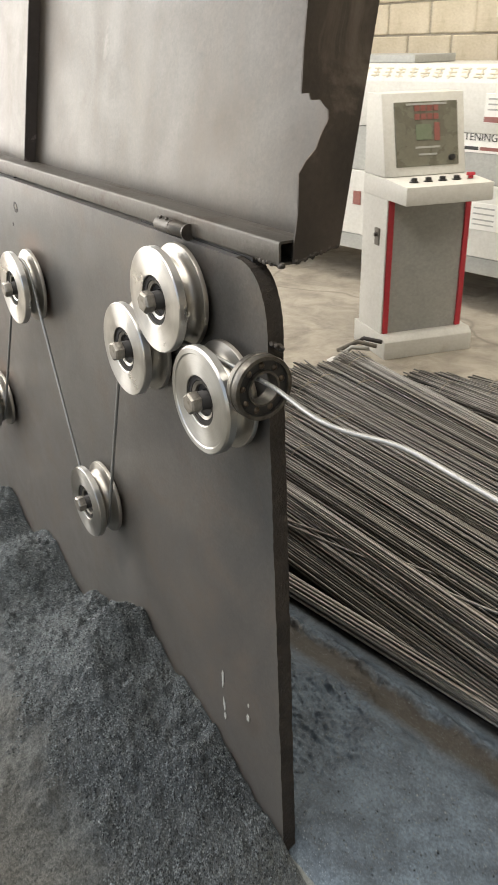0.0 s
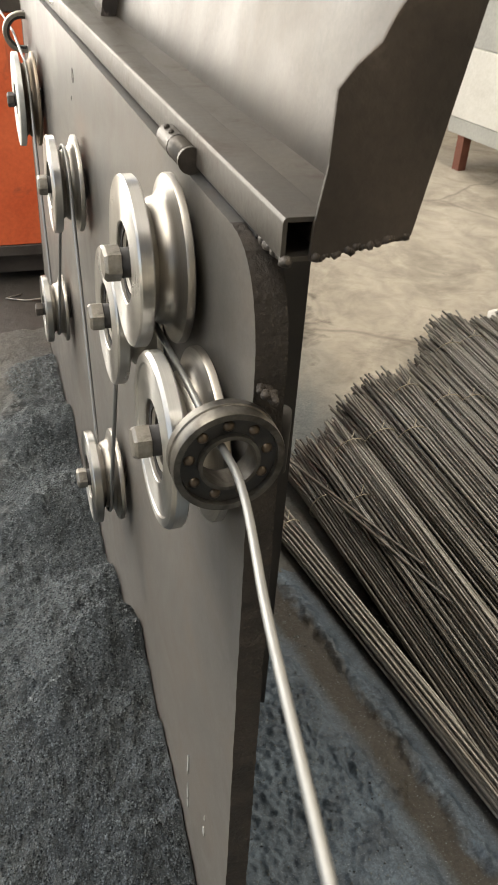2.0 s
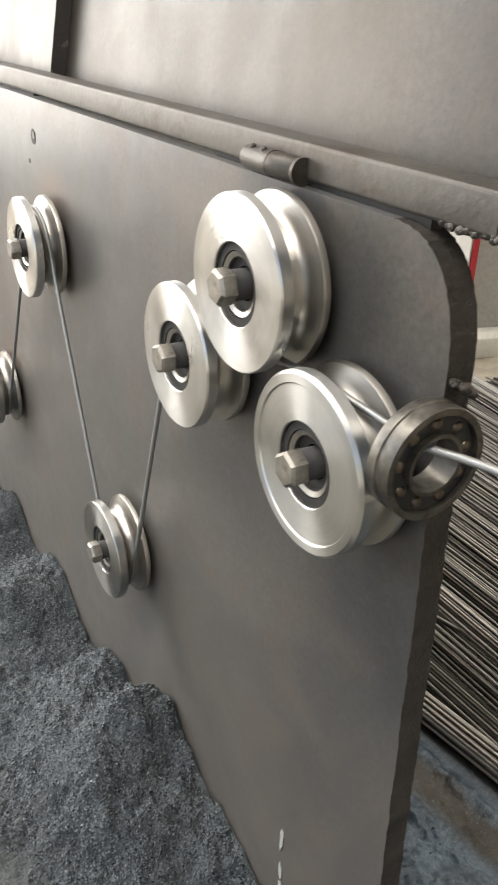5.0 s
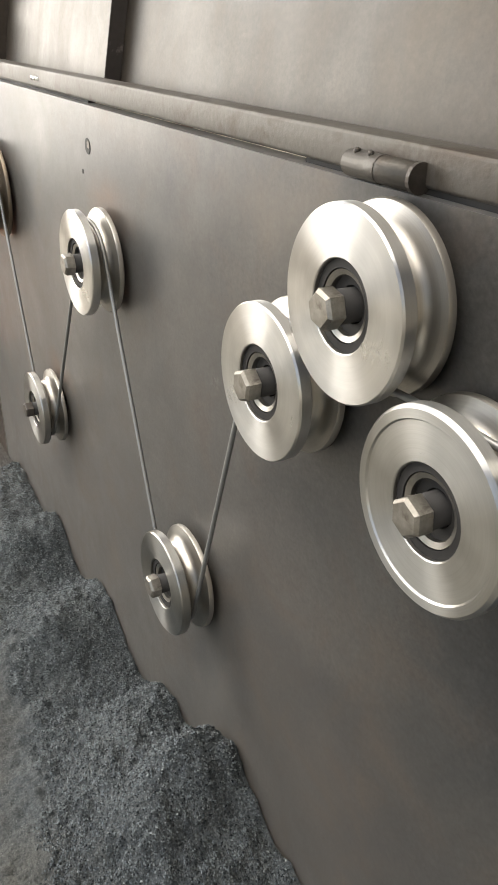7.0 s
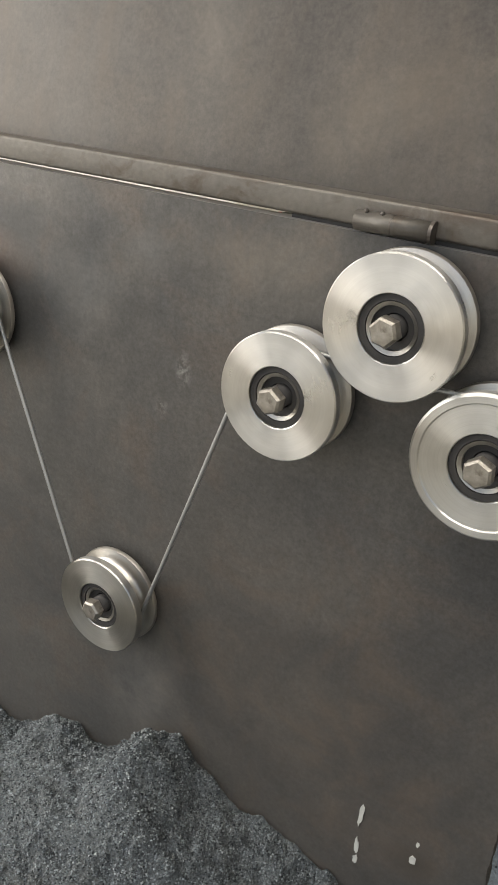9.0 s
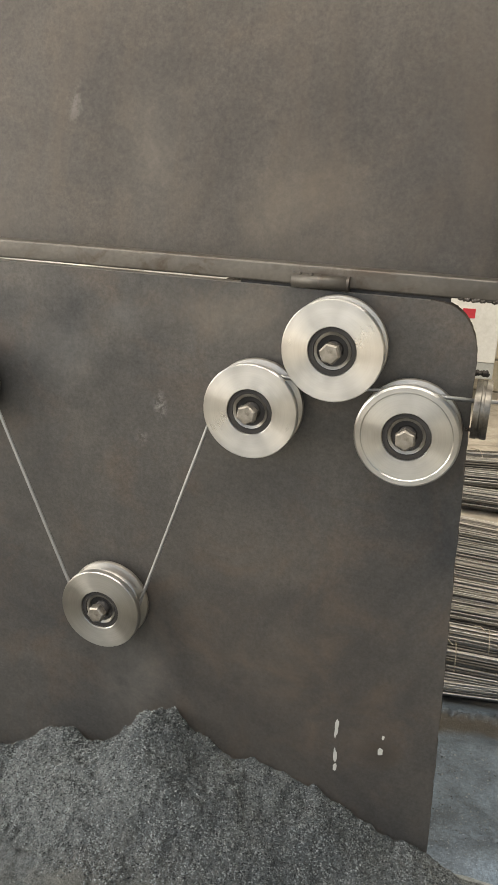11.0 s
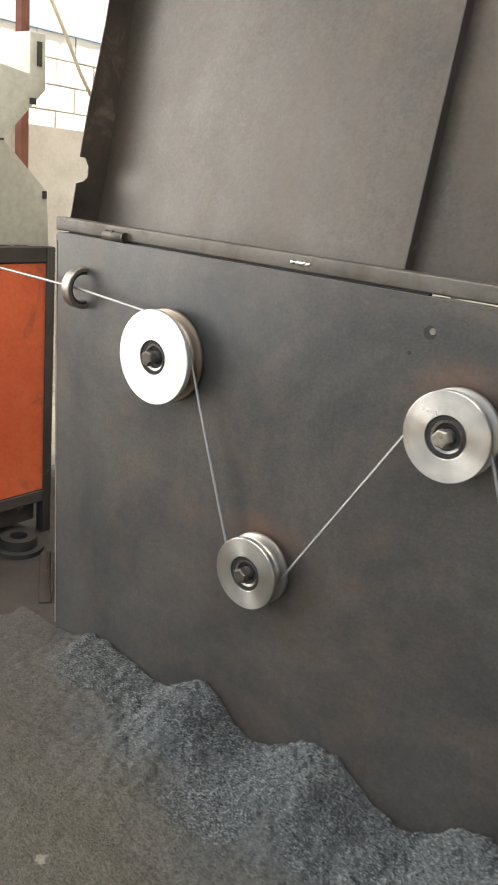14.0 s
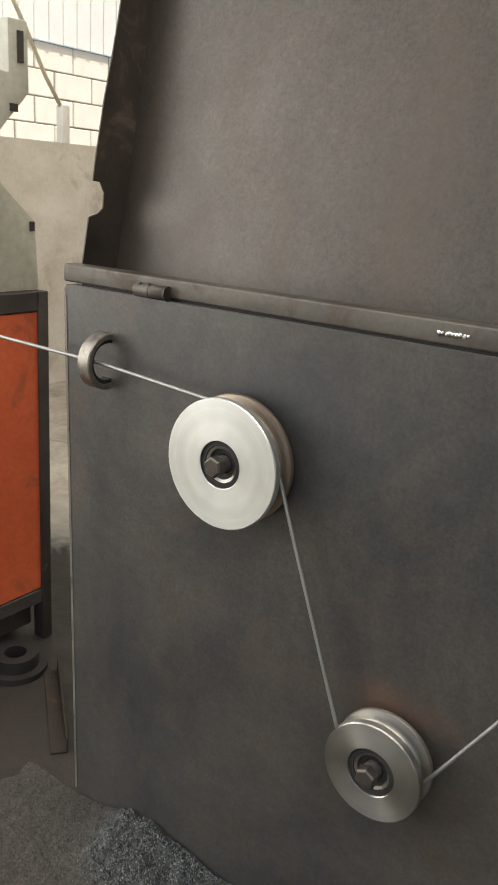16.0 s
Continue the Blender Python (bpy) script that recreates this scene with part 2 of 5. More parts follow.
M_OILY = surface("oily_bearing_steel", (0.060, 0.055, 0.048), (0.19, 0.18, 0.16), 40, 240, (0.28, 0.45), 0.8, 0.2, 0.0006, (0.05, 0.04, 0.032), 30, (0.52, 0.7))
M_WIRE = surface("drawn_wire", (0.31, 0.315, 0.315), (0.33, 0.335, 0.33), 3, 30, (0.46, 0.50), 0.8, 0.0, 0.0002, grain=0.05)
M_BALL = surface("brass_cage", (0.075, 0.058, 0.043), (0.14, 0.112, 0.085), 30, 200, (0.3, 0.4), 0.8, 0.1, 0.0004)


def bar_steel(name, dull, bright, rust):
    """Drawn bars, some dull with scale and some worn bright, each its own tone."""
    m, t, p = nodes_of(name)
    co = coords_of(t)
    geo = t.nodes.new("ShaderNodeNewGeometry")
    each = geo.outputs["Random Per Island"]
    long = noise_tex(t, co, 14.0, 4, 0.6, 0.3, (0.12, 1.0, 1.0))
    f = noise_tex(t, co, 120.0, 3, 0.7)
    col = ramp(t, each, 0.15, 0.95, dull, bright)
    col = mix(t, span(t, long, 0.0, 0.45, 0.52, 0.78), col, rust)
    col = mix(t, 0.3, col, ramp(t, f, 0.3, 0.7, (0.25, 0.25, 0.25), (0.75, 0.75, 0.75)), 'OVERLAY')
    t.links.new(col, p.inputs["Base Color"])
    t.links.new(span(t, each, 0.55, 0.36, 0.1, 0.9), p.inputs["Roughness"])
    p.inputs["Metallic"].default_value = 0.65
    bump(t, p, f, 0.15, 0.0008)
    return m


M_REBAR = bar_steel("rebar_steel", (0.062, 0.059, 0.054), (0.30, 0.292, 0.272), (0.115, 0.095, 0.072))
M_REBAR_BRIGHT = bar_steel("fresh_rebar_steel", (0.12, 0.115, 0.107), (0.40, 0.39, 0.365), (0.16, 0.125, 0.09))
M_TIE = surface("tie_wire", (0.28, 0.25, 0.2), (0.4, 0.37, 0.3), 20, 100, (0.4, 0.5), 0.6)
M_WHITE = surface("cream_machine_paint", (0.58, 0.575, 0.54), (0.66, 0.655, 0.615), 3, 70, (0.38, 0.5), 0, 0.05, 0.0008, (0.45, 0.41, 0.34), 5, (0.66, 0.85))
M_GREY = surface("grey_machine_paint", (0.33, 0.335, 0.32), (0.41, 0.415, 0.39), 3, 70, (0.4, 0.55), 0, 0.05, 0.0008, (0.24, 0.22, 0.19), 5, (0.65, 0.85))
M_RED = surface("red_paint", (0.42, 0.025, 0.04), (0.52, 0.04, 0.055), 6, 80, (0.4, 0.5))
M_PANEL = surface("control_film", (0.13, 0.128, 0.098), (0.175, 0.168, 0.13), 8, 80, (0.22, 0.34))
M_PANEL_RED = surface("control_print_red", (0.23, 0.085, 0.07), (0.27, 0.10, 0.085), 40, 80, (0.3, 0.4))
M_PANEL_GREEN = surface("control_print_green", (0.15, 0.185, 0.12), (0.17, 0.20, 0.14), 40, 80, (0.3, 0.4))
M_BLACK = surface("black_plastic", (0.012, 0.012, 0.012), (0.028, 0.028, 0.028), 30, 100, (0.3, 0.5))
M_PRINT = surface("black_print", (0.02, 0.02, 0.02), (0.04, 0.04, 0.04), 30, 100, (0.5, 0.6))
M_PAPER = surface("white_sticker", (0.72, 0.71, 0.68), (0.8, 0.79, 0.76), 10, 80, (0.4, 0.5))
M_GOLD = surface("tan_lettering", (0.52, 0.47, 0.36), (0.58, 0.53, 0.42), 20, 80, (0.5, 0.6))
M_ORANGE = surface("orange_machine_paint", (0.50, 0.085, 0.030), (0.62, 0.125, 0.045), 4, 80, (0.42, 0.58), 0, 0.1, 0.001, (0.17, 0.055, 0.035), 6, (0.58, 0.72))
M_OLIVE = surface("pale_grey_green_paint", (0.40, 0.40, 0.335), (0.50, 0.50, 0.43), 4, 60, (0.4, 0.55), 0, 0.08, 0.001, (0.22, 0.21, 0.17), 6, (0.68, 0.8))
M_RUSTRED = surface("brown_red_paint", (0.13, 0.045, 0.03), (0.20, 0.075, 0.05), 8, 90, (0.5, 0.65), 0, 0.2, 0.001)
M_PURPLE = surface("violet_plastic", (0.06, 0.03, 0.16), (0.09, 0.045, 0.22), 8, 60, (0.4, 0.5))
M_BLOCK = surface("concrete_block", (0.46, 0.40, 0.29), (0.58, 0.515, 0.40), 5, 60, (0.85, 0.95), 0, 0.5, 0.004, (0.36, 0.31, 0.23), 4, (0.6, 0.8))
# Concrete block with the glare of full sun put into its near-white colour.
M_YARDBLOCK = surface("sun_whitened_block", (0.78, 0.74, 0.66), (0.86, 0.83, 0.76), 5, 60, (0.85, 0.95), 0, 0.5, 0.004)
M_MORTAR = surface("mortar", (0.27, 0.24, 0.19), (0.36, 0.33, 0.27), 8, 80, (0.9, 0.95), 0, 0.6, 0.004)
M_PLASTER = surface("smeared_cement_plaster", (0.40, 0.355, 0.285), (0.58, 0.53, 0.45), 2.2, 50, (0.8, 0.95), 0, 0.3, 0.003, (0.30, 0.27, 0.225), 2.6, (0.55, 0.66))
M_LOWWALL = surface("smeared_white_plaster", (0.56, 0.52, 0.45), (0.76, 0.73, 0.67), 2.2, 50, (0.8, 0.95), 0, 0.3, 0.003, (0.46, 0.42, 0.36), 2.6, (0.55, 0.66))
M_SHEET = surface("white_corrugated_sheet", (0.78, 0.78, 0.76), (0.85, 0.85, 0.83), 3, 40, (0.5, 0.6))
M_ROOF = surface("grey_roof_sheet", (0.22, 0.22, 0.215), (0.30, 0.30, 0.29), 2, 30, (0.55, 0.7))


def floor_material():
    """Concrete worn pale, under a drift of blue-grey mill dust round the machine."""
    m, t, p = nodes_of("dusty_concrete")
    co = coords_of(t)
    a = noise_tex(t, co, 0.9, 6, 0.62, 0.6)
    b = noise_tex(t, co, 7.0, 6, 0.65, 0.5)
    f = noise_tex(t, co, 170.0, 3, 0.7)
    lump = noise_tex(t, co, 24.0, 4, 0.6, 0.4)
    pale = ramp(t, b, 0.3, 0.7, (0.26, 0.232, 0.19), (0.47, 0.43, 0.365))
    cracks = t.nodes.new("ShaderNodeTexVoronoi")
    cracks.feature = 'DISTANCE_TO_EDGE'
    cracks.inputs["Scale"].default_value = 0.8
    wob = t.nodes.new("ShaderNodeMix")
    wob.data_type = 'VECTOR'
    wob.inputs[0].default_value = 0.22
    nv = t.nodes.new("ShaderNodeTexNoise")
    nv.inputs["Scale"].default_value = 2.5
    t.links.new(co, nv.inputs["Vector"])
    t.links.new(co, wob.inputs[4])
    t.links.new(nv.outputs["Color"], wob.inputs[5])
    t.links.new(wob.outputs[1], cracks.inputs["Vector"])
    grime = noise_tex(t, co, 2.6, 6, 0.7, 0.8)
    pale = mix(t, span(t, grime, 0.0, 0.75, 0.5, 0.72), pale, (0.13, 0.112, 0.09))
    pale = mix(t, span(t, cracks.outputs["Distance"], 0.6, 0.0, 0.0, 0.012), pale, (0.15, 0.13, 0.11))
    dust = ramp(t, b, 0.3, 0.7, (0.080, 0.093, 0.098), (0.145, 0.158, 0.160))
    dust = mix(t, 0.5, dust, ramp(t, f, 0.25, 0.75, (0.1, 0.1, 0.1), (0.9, 0.9, 0.9)), 'OVERLAY')
    olive = ramp(t, b, 0.3, 0.7, (0.155, 0.144, 0.118), (0.235, 0.22, 0.183))
    sep = t.nodes.new("ShaderNodeSeparateXYZ")
    t.links.new(co, sep.inputs[0])

    def math_node(op, u, v):
        n = t.nodes.new("ShaderNodeMath")
        n.operation = op
        for s, w in zip(n.inputs, (u, v)):
            if isinstance(w, (int, float)):
                s.default_value = w
            else:
                t.links.new(w, s)
        return n.outputs[0]
    wobble = math_node('MULTIPLY', math_node('SUBTRACT', a, 0.5), 1.6)
    ahead = math_node('ADD', sep.outputs[1], wobble)
    front = math_node('ADD', math_node('MULTIPLY', sep.outputs[1], -1.0), math_node('MULTIPLY', wobble, 0.5))
    far_left = math_node('ADD', math_node('MULTIPLY', sep.outputs[0], -1.0), wobble)
    col = mix(t, span(t, front, 0.0, 0.9, 0.2, 0.42), dust, olive)
    col = mix(t, span(t, ahead, 0.0, 1.0, 0.75, 1.1), col, pale)
    col = mix(t, span(t, far_left, 0.0, 1.0, 2.7, 3.6), col, pale)
    mp = t.nodes.new("ShaderNodeMapping")
    mp.inputs["Location"].default_value = (2.45 / 1.15, -0.22 / 0.95, 0)
    mp.inputs["Scale"].default_value = (1 / 1.15, 1 / 0.95, 0)
    t.links.new(co, mp.inputs[0])
    sph = t.nodes.new("ShaderNodeTexGradient")
    sph.gradient_type = 'SPHERICAL'
    t.links.new(mp.outputs[0], sph.inputs[0])
    oily = math_node('ADD', sph.outputs["Fac"], math_node('MULTIPLY', math_node('SUBTRACT', b, 0.5), 0.8))
    col = mix(t, span(t, oily, 0.0, 0.97, 0.13, 0.3), col, (0.022, 0.018, 0.015))
    # Shade under and beside the rebar, painted as a long dark band.
    mp2 = t.nodes.new("ShaderNodeMapping")
    mp2.inputs["Location"].default_value = (-0.2 / 2.0, -0.50 / 0.26, 0)
    mp2.inputs["Scale"].default_value = (1 / 2.0, 1 / 0.26, 0)
    t.links.new(co, mp2.inputs[0])
    bar_band = t.nodes.new("ShaderNodeTexGradient")
    bar_band.gradient_type = 'SPHERICAL'
    t.links.new(mp2.outputs[0], bar_band.inputs[0])
    bar_shade = math_node('ADD', bar_band.outputs["Fac"], math_node('MULTIPLY', math_node('SUBTRACT', b, 0.5), 0.5))
    col = mix(t, span(t, bar_shade, 0.0, 0.85, 0.16, 0.5), col, (0.035, 0.030, 0.025))
    t.links.new(col, p.inputs["Base Color"])
    t.links.new(span(t, b, 0.55, 0.85), p.inputs["Roughness"])
    h = math_node('ADD', math_node('MULTIPLY', lump, 1.0), math_node('MULTIPLY', f, 0.35))
    bump(t, p, h, 0.55, 0.008)
    return m


def dust_material(name, cool0, cool1, warm, edge, shine, relief, low=0.22, brown=(0.080, 0.071, 0.058)):
    """Heaped mill scale: fine dark blue-grey grains with glints painted as pale flecks, thinning out to trodden
    grey-brown.
    """
    m, t, p = nodes_of(name)
    co = coords_of(t)
    b = noise_tex(t, co, 6.0, 5, 0.6, 0.4)
    g = noise_tex(t, co, 190.0, 3, 0.85)
    g2 = noise_tex(t, co, 420.0, 2, 0.7)
    col = ramp(t, b, 0.38, 0.62, cool0, cool1)
    big = noise_tex(t, co, 3.0, 5, 0.65, 0.6)
    sep = t.nodes.new("ShaderNodeSeparateXYZ")
    t.links.new(co, sep.inputs[0])
    far = t.nodes.new("ShaderNodeMath")
    far.operation = 'MULTIPLY_ADD'
    t.links.new(big, far.inputs[0])
    far.inputs[1].default_value = 0.42
    t.links.new(sep.outputs[1], far.inputs[2])
    west = t.nodes.new("ShaderNodeMath")
    west.operation = 'ADD'
    t.links.new(far.outputs[0], west.inputs[0])
    t.links.new(span(t, sep.outputs[0], -0.22, 0.0, -1.9, -0.8), west.inputs[1])
    col = mix(t, span(t, west.outputs[0], 1.0, 0.0, edge - 0.24, edge + 0.02), col, warm)
    col = mix(t, span(t, sep.outputs[0], 0.75, 0.0, -2.0, -1.5), col, brown)
    col = mix(t, 1.0, col, ramp(t, g, 0.36, 0.64, (low, 1.04 * low, 1.1 * low), (1.1, 1.1, 1.1)), 'MULTIPLY')
    col = mix(t, span(t, g2, 0.0, 0.5, 0.62, 0.72), col, (0.30, 0.32, 0.32))
    t.links.new(col, p.inputs["Base Color"])
    p.inputs["Metallic"].default_value = 0.15
    t.links.new(span(t, g2, shine + 0.3, shine), p.inputs["Roughness"])
    clod = noise_tex(t, co, 70.0, 3, 0.6)
    both = t.nodes.new("ShaderNodeMath")
    both.operation = 'MULTIPLY_ADD'
    t.links.new(clod, both.inputs[0])
    both.inputs[1].default_value = 0.9
    t.links.new(g, both.inputs[2])
    bump(t, p, both.outputs[0], relief, 0.007)
    return m


def caked_material():
    """Damp caked scale: crust tinted blue for cool sky light, with brown mud showing through in a strip by the bars."""
    m, t, p = nodes_of("caked_mill_scale")
    co = coords_of(t)
    b = noise_tex(t, co, 9.0, 5, 0.65, 0.5)
    g = noise_tex(t, co, 160.0, 3, 0.8)
    painted_glint = noise_tex(t, co, 330.0, 2, 0.6)
    # Cool light from the sky is put into this blue base colour.
    col = ramp(t, b, 0.36, 0.64, (0.042, 0.060, 0.082), (0.112, 0.152, 0.195))
    sep = t.nodes.new("ShaderNodeSeparateXYZ")
    t.links.new(co, sep.inputs[0])
    along = t.nodes.new("ShaderNodeMath")
    along.operation = 'MULTIPLY_ADD'
    t.links.new(sep.outputs[0], along.inputs[0])
    along.inputs[1].default_value = -0.15
    t.links.new(sep.outputs[1], along.inputs[2])
    wob = t.nodes.new("ShaderNodeMath")
    wob.operation = 'MULTIPLY_ADD'
    t.links.new(b, wob.inputs[0])
    wob.inputs[1].default_value = 0.08
    t.links.new(along.outputs[0], wob.inputs[2])
    mud = t.nodes.new("ShaderNodeMath")
    mud.operation = 'MULTIPLY'
    t.links.new(span(t, wob.outputs[0], 0.0, 1.0, 0.44, 0.475), mud.inputs[0])
    t.links.new(span(t, wob.outputs[0], 1.0, 0.0, 0.515, 0.54), mud.inputs[1])
    col = mix(t, mud.outputs[0], col, (0.034, 0.030, 0.024))
    col = mix(t, span(t, wob.outputs[0], 0.0, 0.9, 0.56, 0.59), col, (0.036, 0.032, 0.027))
    col = mix(t, 1.0, col, ramp(t, g, 0.36, 0.64, (0.5, 0.51, 0.53), (1.1, 1.1, 1.1)), 'MULTIPLY')
    # Small glints painted as pale blue specks.
    col = mix(t, span(t, painted_glint, 0.0, 0.5, 0.64, 0.72), col, (0.30, 0.35, 0.40))
    t.links.new(col, p.inputs["Base Color"])
    p.inputs["Metallic"].default_value = 0.30
    t.links.new(span(t, b, 0.40, 0.62), p.inputs["Roughness"])
    bump(t, p, g, 0.6, 0.004)
    return m


M_FLOOR = floor_material()
M_DUST = dust_material("mill_scale_dust", (0.058, 0.070, 0.078), (0.112, 0.126, 0.131), (0.108, 0.100, 0.078), -0.08, 0.45, 0.9)
M_DRIFT = caked_material()

# ---- mesh helpers ----


def part(name, bm, material, parent=None, label="", smooth=0.0):
    """One mesh object from bm, under parent. smooth: edges flatter than so many degrees are shaded smooth."""
    if smooth:
        lim = radians(smooth)
        for f in bm.faces:
            f.smooth = True
        for e in bm.edges:
            e.smooth = len(e.link_faces) == 2 and e.calc_face_angle(0.0) < lim
    me = bpy.data.meshes.new(name)
    bm.to_mesh(me)
    bm.free()
    me.materials.append(material)
    ob = new(name, me)
    ob.parent = parent
    if label:
        ob["label"] = label
    return ob


def again(name, ob, parent, m):
    """The same mesh once more, as a piece of its own."""
    o = new(name, ob.data)
    o.parent = parent
    o.matrix_basis = m
    return o


def thing(name, m, label, category, group="", kind=""):
    ob = new(name)
    ob.matrix_basis = m
    return tagged(ob, label, category, group, kind)


def box(x0, x1, y0, y1, z0, z1, bevel=0.0, seg=2, bm=None):
    own = bmesh.new()
    r = bmesh.ops.create_cube(own, size=1.0)
    for v in r["verts"]:
        v.co = Vector((x0 + (v.co.x + 0.5) * (x1 - x0), y0 + (v.co.y + 0.5) * (y1 - y0), z0 + (v.co.z + 0.5) * (z1 - z0)))
    if bevel:
        bmesh.ops.bevel(own, geom=own.edges[:], offset=bevel, segments=seg, affect='EDGES', profile=0.5)
    if bm is None:
        return own
    join(bm, own)
    return bm


def join(bm, other):
    me = bpy.data.meshes.new("tmp")
    other.to_mesh(me)
    other.free()
    bm.from_mesh(me)
    bpy.data.meshes.remove(me)
    return bm


def moved(bm, m):
    bmesh.ops.transform(bm, matrix=m, verts=bm.verts[:])
    return bm


def revolve(profile, n=64):
    """A closed profile of (radius, y) turned round the y axis."""
    bm = bmesh.new()
    rings = []
    for k in range(n):
        a = 2 * math.pi * k / n
        rings.append([bm.verts.new((r * math.cos(a), y, r * math.sin(a))) for r, y in profile])
    c = len(profile)
    for k in range(n):
        u, w = rings[k], rings[(k + 1) % n]
        for j in range(c):
            bm.faces.new((u[j], w[j], w[(j + 1) % c], u[(j + 1) % c]))
    bmesh.ops.recalc_face_normals(bm, faces=bm.faces[:])
    return bm


def prism(outline, y0, y1, bevel=0.0):
    """An outline of (x, z) pushed from y0 to y1."""
    bm = bmesh.new()
    f = bm.faces.new([bm.verts.new((x, y0, z)) for x, z in outline])
    r = bmesh.ops.extrude_face_region(bm, geom=[f])
    for v in r["geom"]:
        if isinstance(v, bmesh.types.BMVert):
            v.co.y = y1
    bmesh.ops.recalc_face_normals(bm, faces=bm.faces[:])
    if bevel:
        bmesh.ops.bevel(bm, geom=bm.edges[:], offset=bevel, segments=2, affect='EDGES', profile=0.5)
    return bm


def tube(points, r, n=10, closed_ends=True):
    """A round bar along points."""
    bm = bmesh.new()
    pts = [Vector(p) for p in points]
    rings = []
    side = None
    for i, p in enumerate(pts):
        d = (pts[min(i + 1, len(pts) - 1)] - pts[max(i - 1, 0)]).normalized()
        if side is None:
            side = d.orthogonal().normalized()
        side = (side - d * side.dot(d)).normalized()
        up = d.cross(side)
        rings.append([bm.verts.new(p + r * (math.cos(2 * math.pi * k / n) * side + math.sin(2 * math.pi * k / n) * up)) for k in range(n)])
    for u, w in zip(rings, rings[1:]):
        for k in range(n):
            bm.faces.new((u[k], u[(k + 1) % n], w[(k + 1) % n], w[k]))
    if closed_ends:
        bm.faces.new(rings[0][::-1])
        bm.faces.new(rings[-1])
    return bm


def hexagon(r, y0, y1, chamfer=0.002):
    bm = bmesh.new()
    rings = []
    for rr, y in ((r, y1), (r, y0 + chamfer), (r - chamfer, y0)):
        rings.append([bm.verts.new((rr * math.cos(math.pi * k / 3), y, rr * math.sin(math.pi * k / 3))) for k in range(6)])
    for u, w in zip(rings, rings[1:]):
        for k in range(6):
            bm.faces.new((u[k], u[(k + 1) % 6], w[(k + 1) % 6], w[k]))
    bm.faces.new(rings[0][::-1])
    bm.faces.new(rings[-1])
    bmesh.ops.recalc_face_normals(bm, faces=bm.faces[:])
    return bm


def fbm(x, y, z, octaves=4):
    return noise.fractal(Vector((x, y, z)), 1.0, 2.0, octaves)


FLOOR = -0.045

# ---- the shed ----
ground = part("ground", box(-300, 300, -300, 300, FLOOR - 0.3, FLOOR - 0.04), M_PLASTER)
tagged(ground, "pale sunlit yard of packed earth and cement", "ground", kind="structure")
floor_ob = part("floor", box(-5.0, 6.0, -4.5, 4.0, FLOOR - 0.2, FLOOR), M_FLOOR)
tagged(floor_ob, "worn pale concrete floor under blue-grey mill dust", "floor", kind="structure")


def block_wall(name, length, height, course, width, m, label, thick=0.15, mat=None):
    """A wall of mortared concrete blocks; its face looks to -y of its own space."""
    w = part(name, box(0, length, 0.012, thick, 0, height), M_MORTAR)
    w.matrix_basis = m
    tagged(w, label, "wall", kind="structure")
    whole = part("block", box(0.006, width - 0.006, 0, 0.05, 0.006, course - 0.006, 0.006, 1), mat or M_BLOCK, w)
    first = True
    n = 0
    rnd = random.Random(7)
    for j in range(int(height / course)):
        for i in range(-1, int(length / width)):
            x = (i + 0.5 * (j % 2)) * width
            if x < 0 or x + width > length or n >= 300:
                continue
            mm = pose(x + rnd.uniform(-0.004, 0.004), rnd.uniform(-0.004, 0.004), j * course)
            if first:
                whole.matrix_basis, first = mm, False
            else:
                again("block", whole, w, mm)
            n += 1
    return w


wall_back = block_wall("wall_north", 9.6, 2.6, 0.2, 0.4, pose(-4.9, 3.7, FLOOR), "cream concrete block wall with dark mortar joints")
wall_yard = block_wall("wall_yard", 9.0, 2.42, 0.22, 0.44, pose(-6.9, -2.6, FLOOR - 0.04, 0, 0, 90), "block wall across the yard, coloured near-white for strong sun", 0.18, M_YARDBLOCK)


def corrugated(length, height, pitch=0.16):
    """Flat sheet with standing ribs."""
    bm = box(0, length, 0.0, 0.006, 0, height)
    for k in range(int(length / pitch)):
        box(k * pitch, k * pitch + 0.035, -0.012, 0.0, 0, height, 0, 2, bm)
    return bm


sheet = part("corrugated_cladding", corrugated(9.0, 2.0), M_SHEET)
sheet.matrix_basis = pose(-6.86, -2.6, FLOOR + 2.38, 0, 0, 90)
tagged(sheet, "pale corrugated sheet cladding above the yard wall", "cladding", kind="structure")
wall_upper = part("wall_north_upper", box(-4.9, 4.7, 3.7, 3.85, FLOOR + 2.6, 4.5), M_PLASTER)
tagged(wall_upper, "plain cement wall above the block courses", "wall", kind="structure")
wall_low = part("wall_west", box(-5.1, -4.95, 0.75, 3.7, FLOOR, 1.44), M_LOWWALL)
tagged(wall_low, "low wall of smeared tan cement plaster", "wall", kind="structure")
# Unseen end wall, added to keep the low +x sun off the interior.
wall_east = part("wall_east", box(5.5, 5.7, -4.5, 3.9, FLOOR, 4.5), M_PLASTER)
tagged(wall_east, "unseen plain cement end wall, added to block the sun", "wall", kind="structure")


def roof_slab():
    """Unseen roof, added against the sun; two long openings, over back aisle and front."""
    bm = bmesh.new()
    for x0, x1, y0, y1 in ((-5.0, 5.7, -4.0, -2.7), (-5.0, 5.7, -1.1, 1.4), (-5.0, -4.2, -2.7, -1.1), (1.8, 5.7, -2.7, -1.1), (-5.0, 5.7, 3.0, 3.9), (-5.0, -4.7, 1.4, 3.0), (2.7, 5.7, 1.4, 3.0)):
        box(x0, x1, y0, y1, 4.5, 4.6, 0, 2, bm)
    return bm


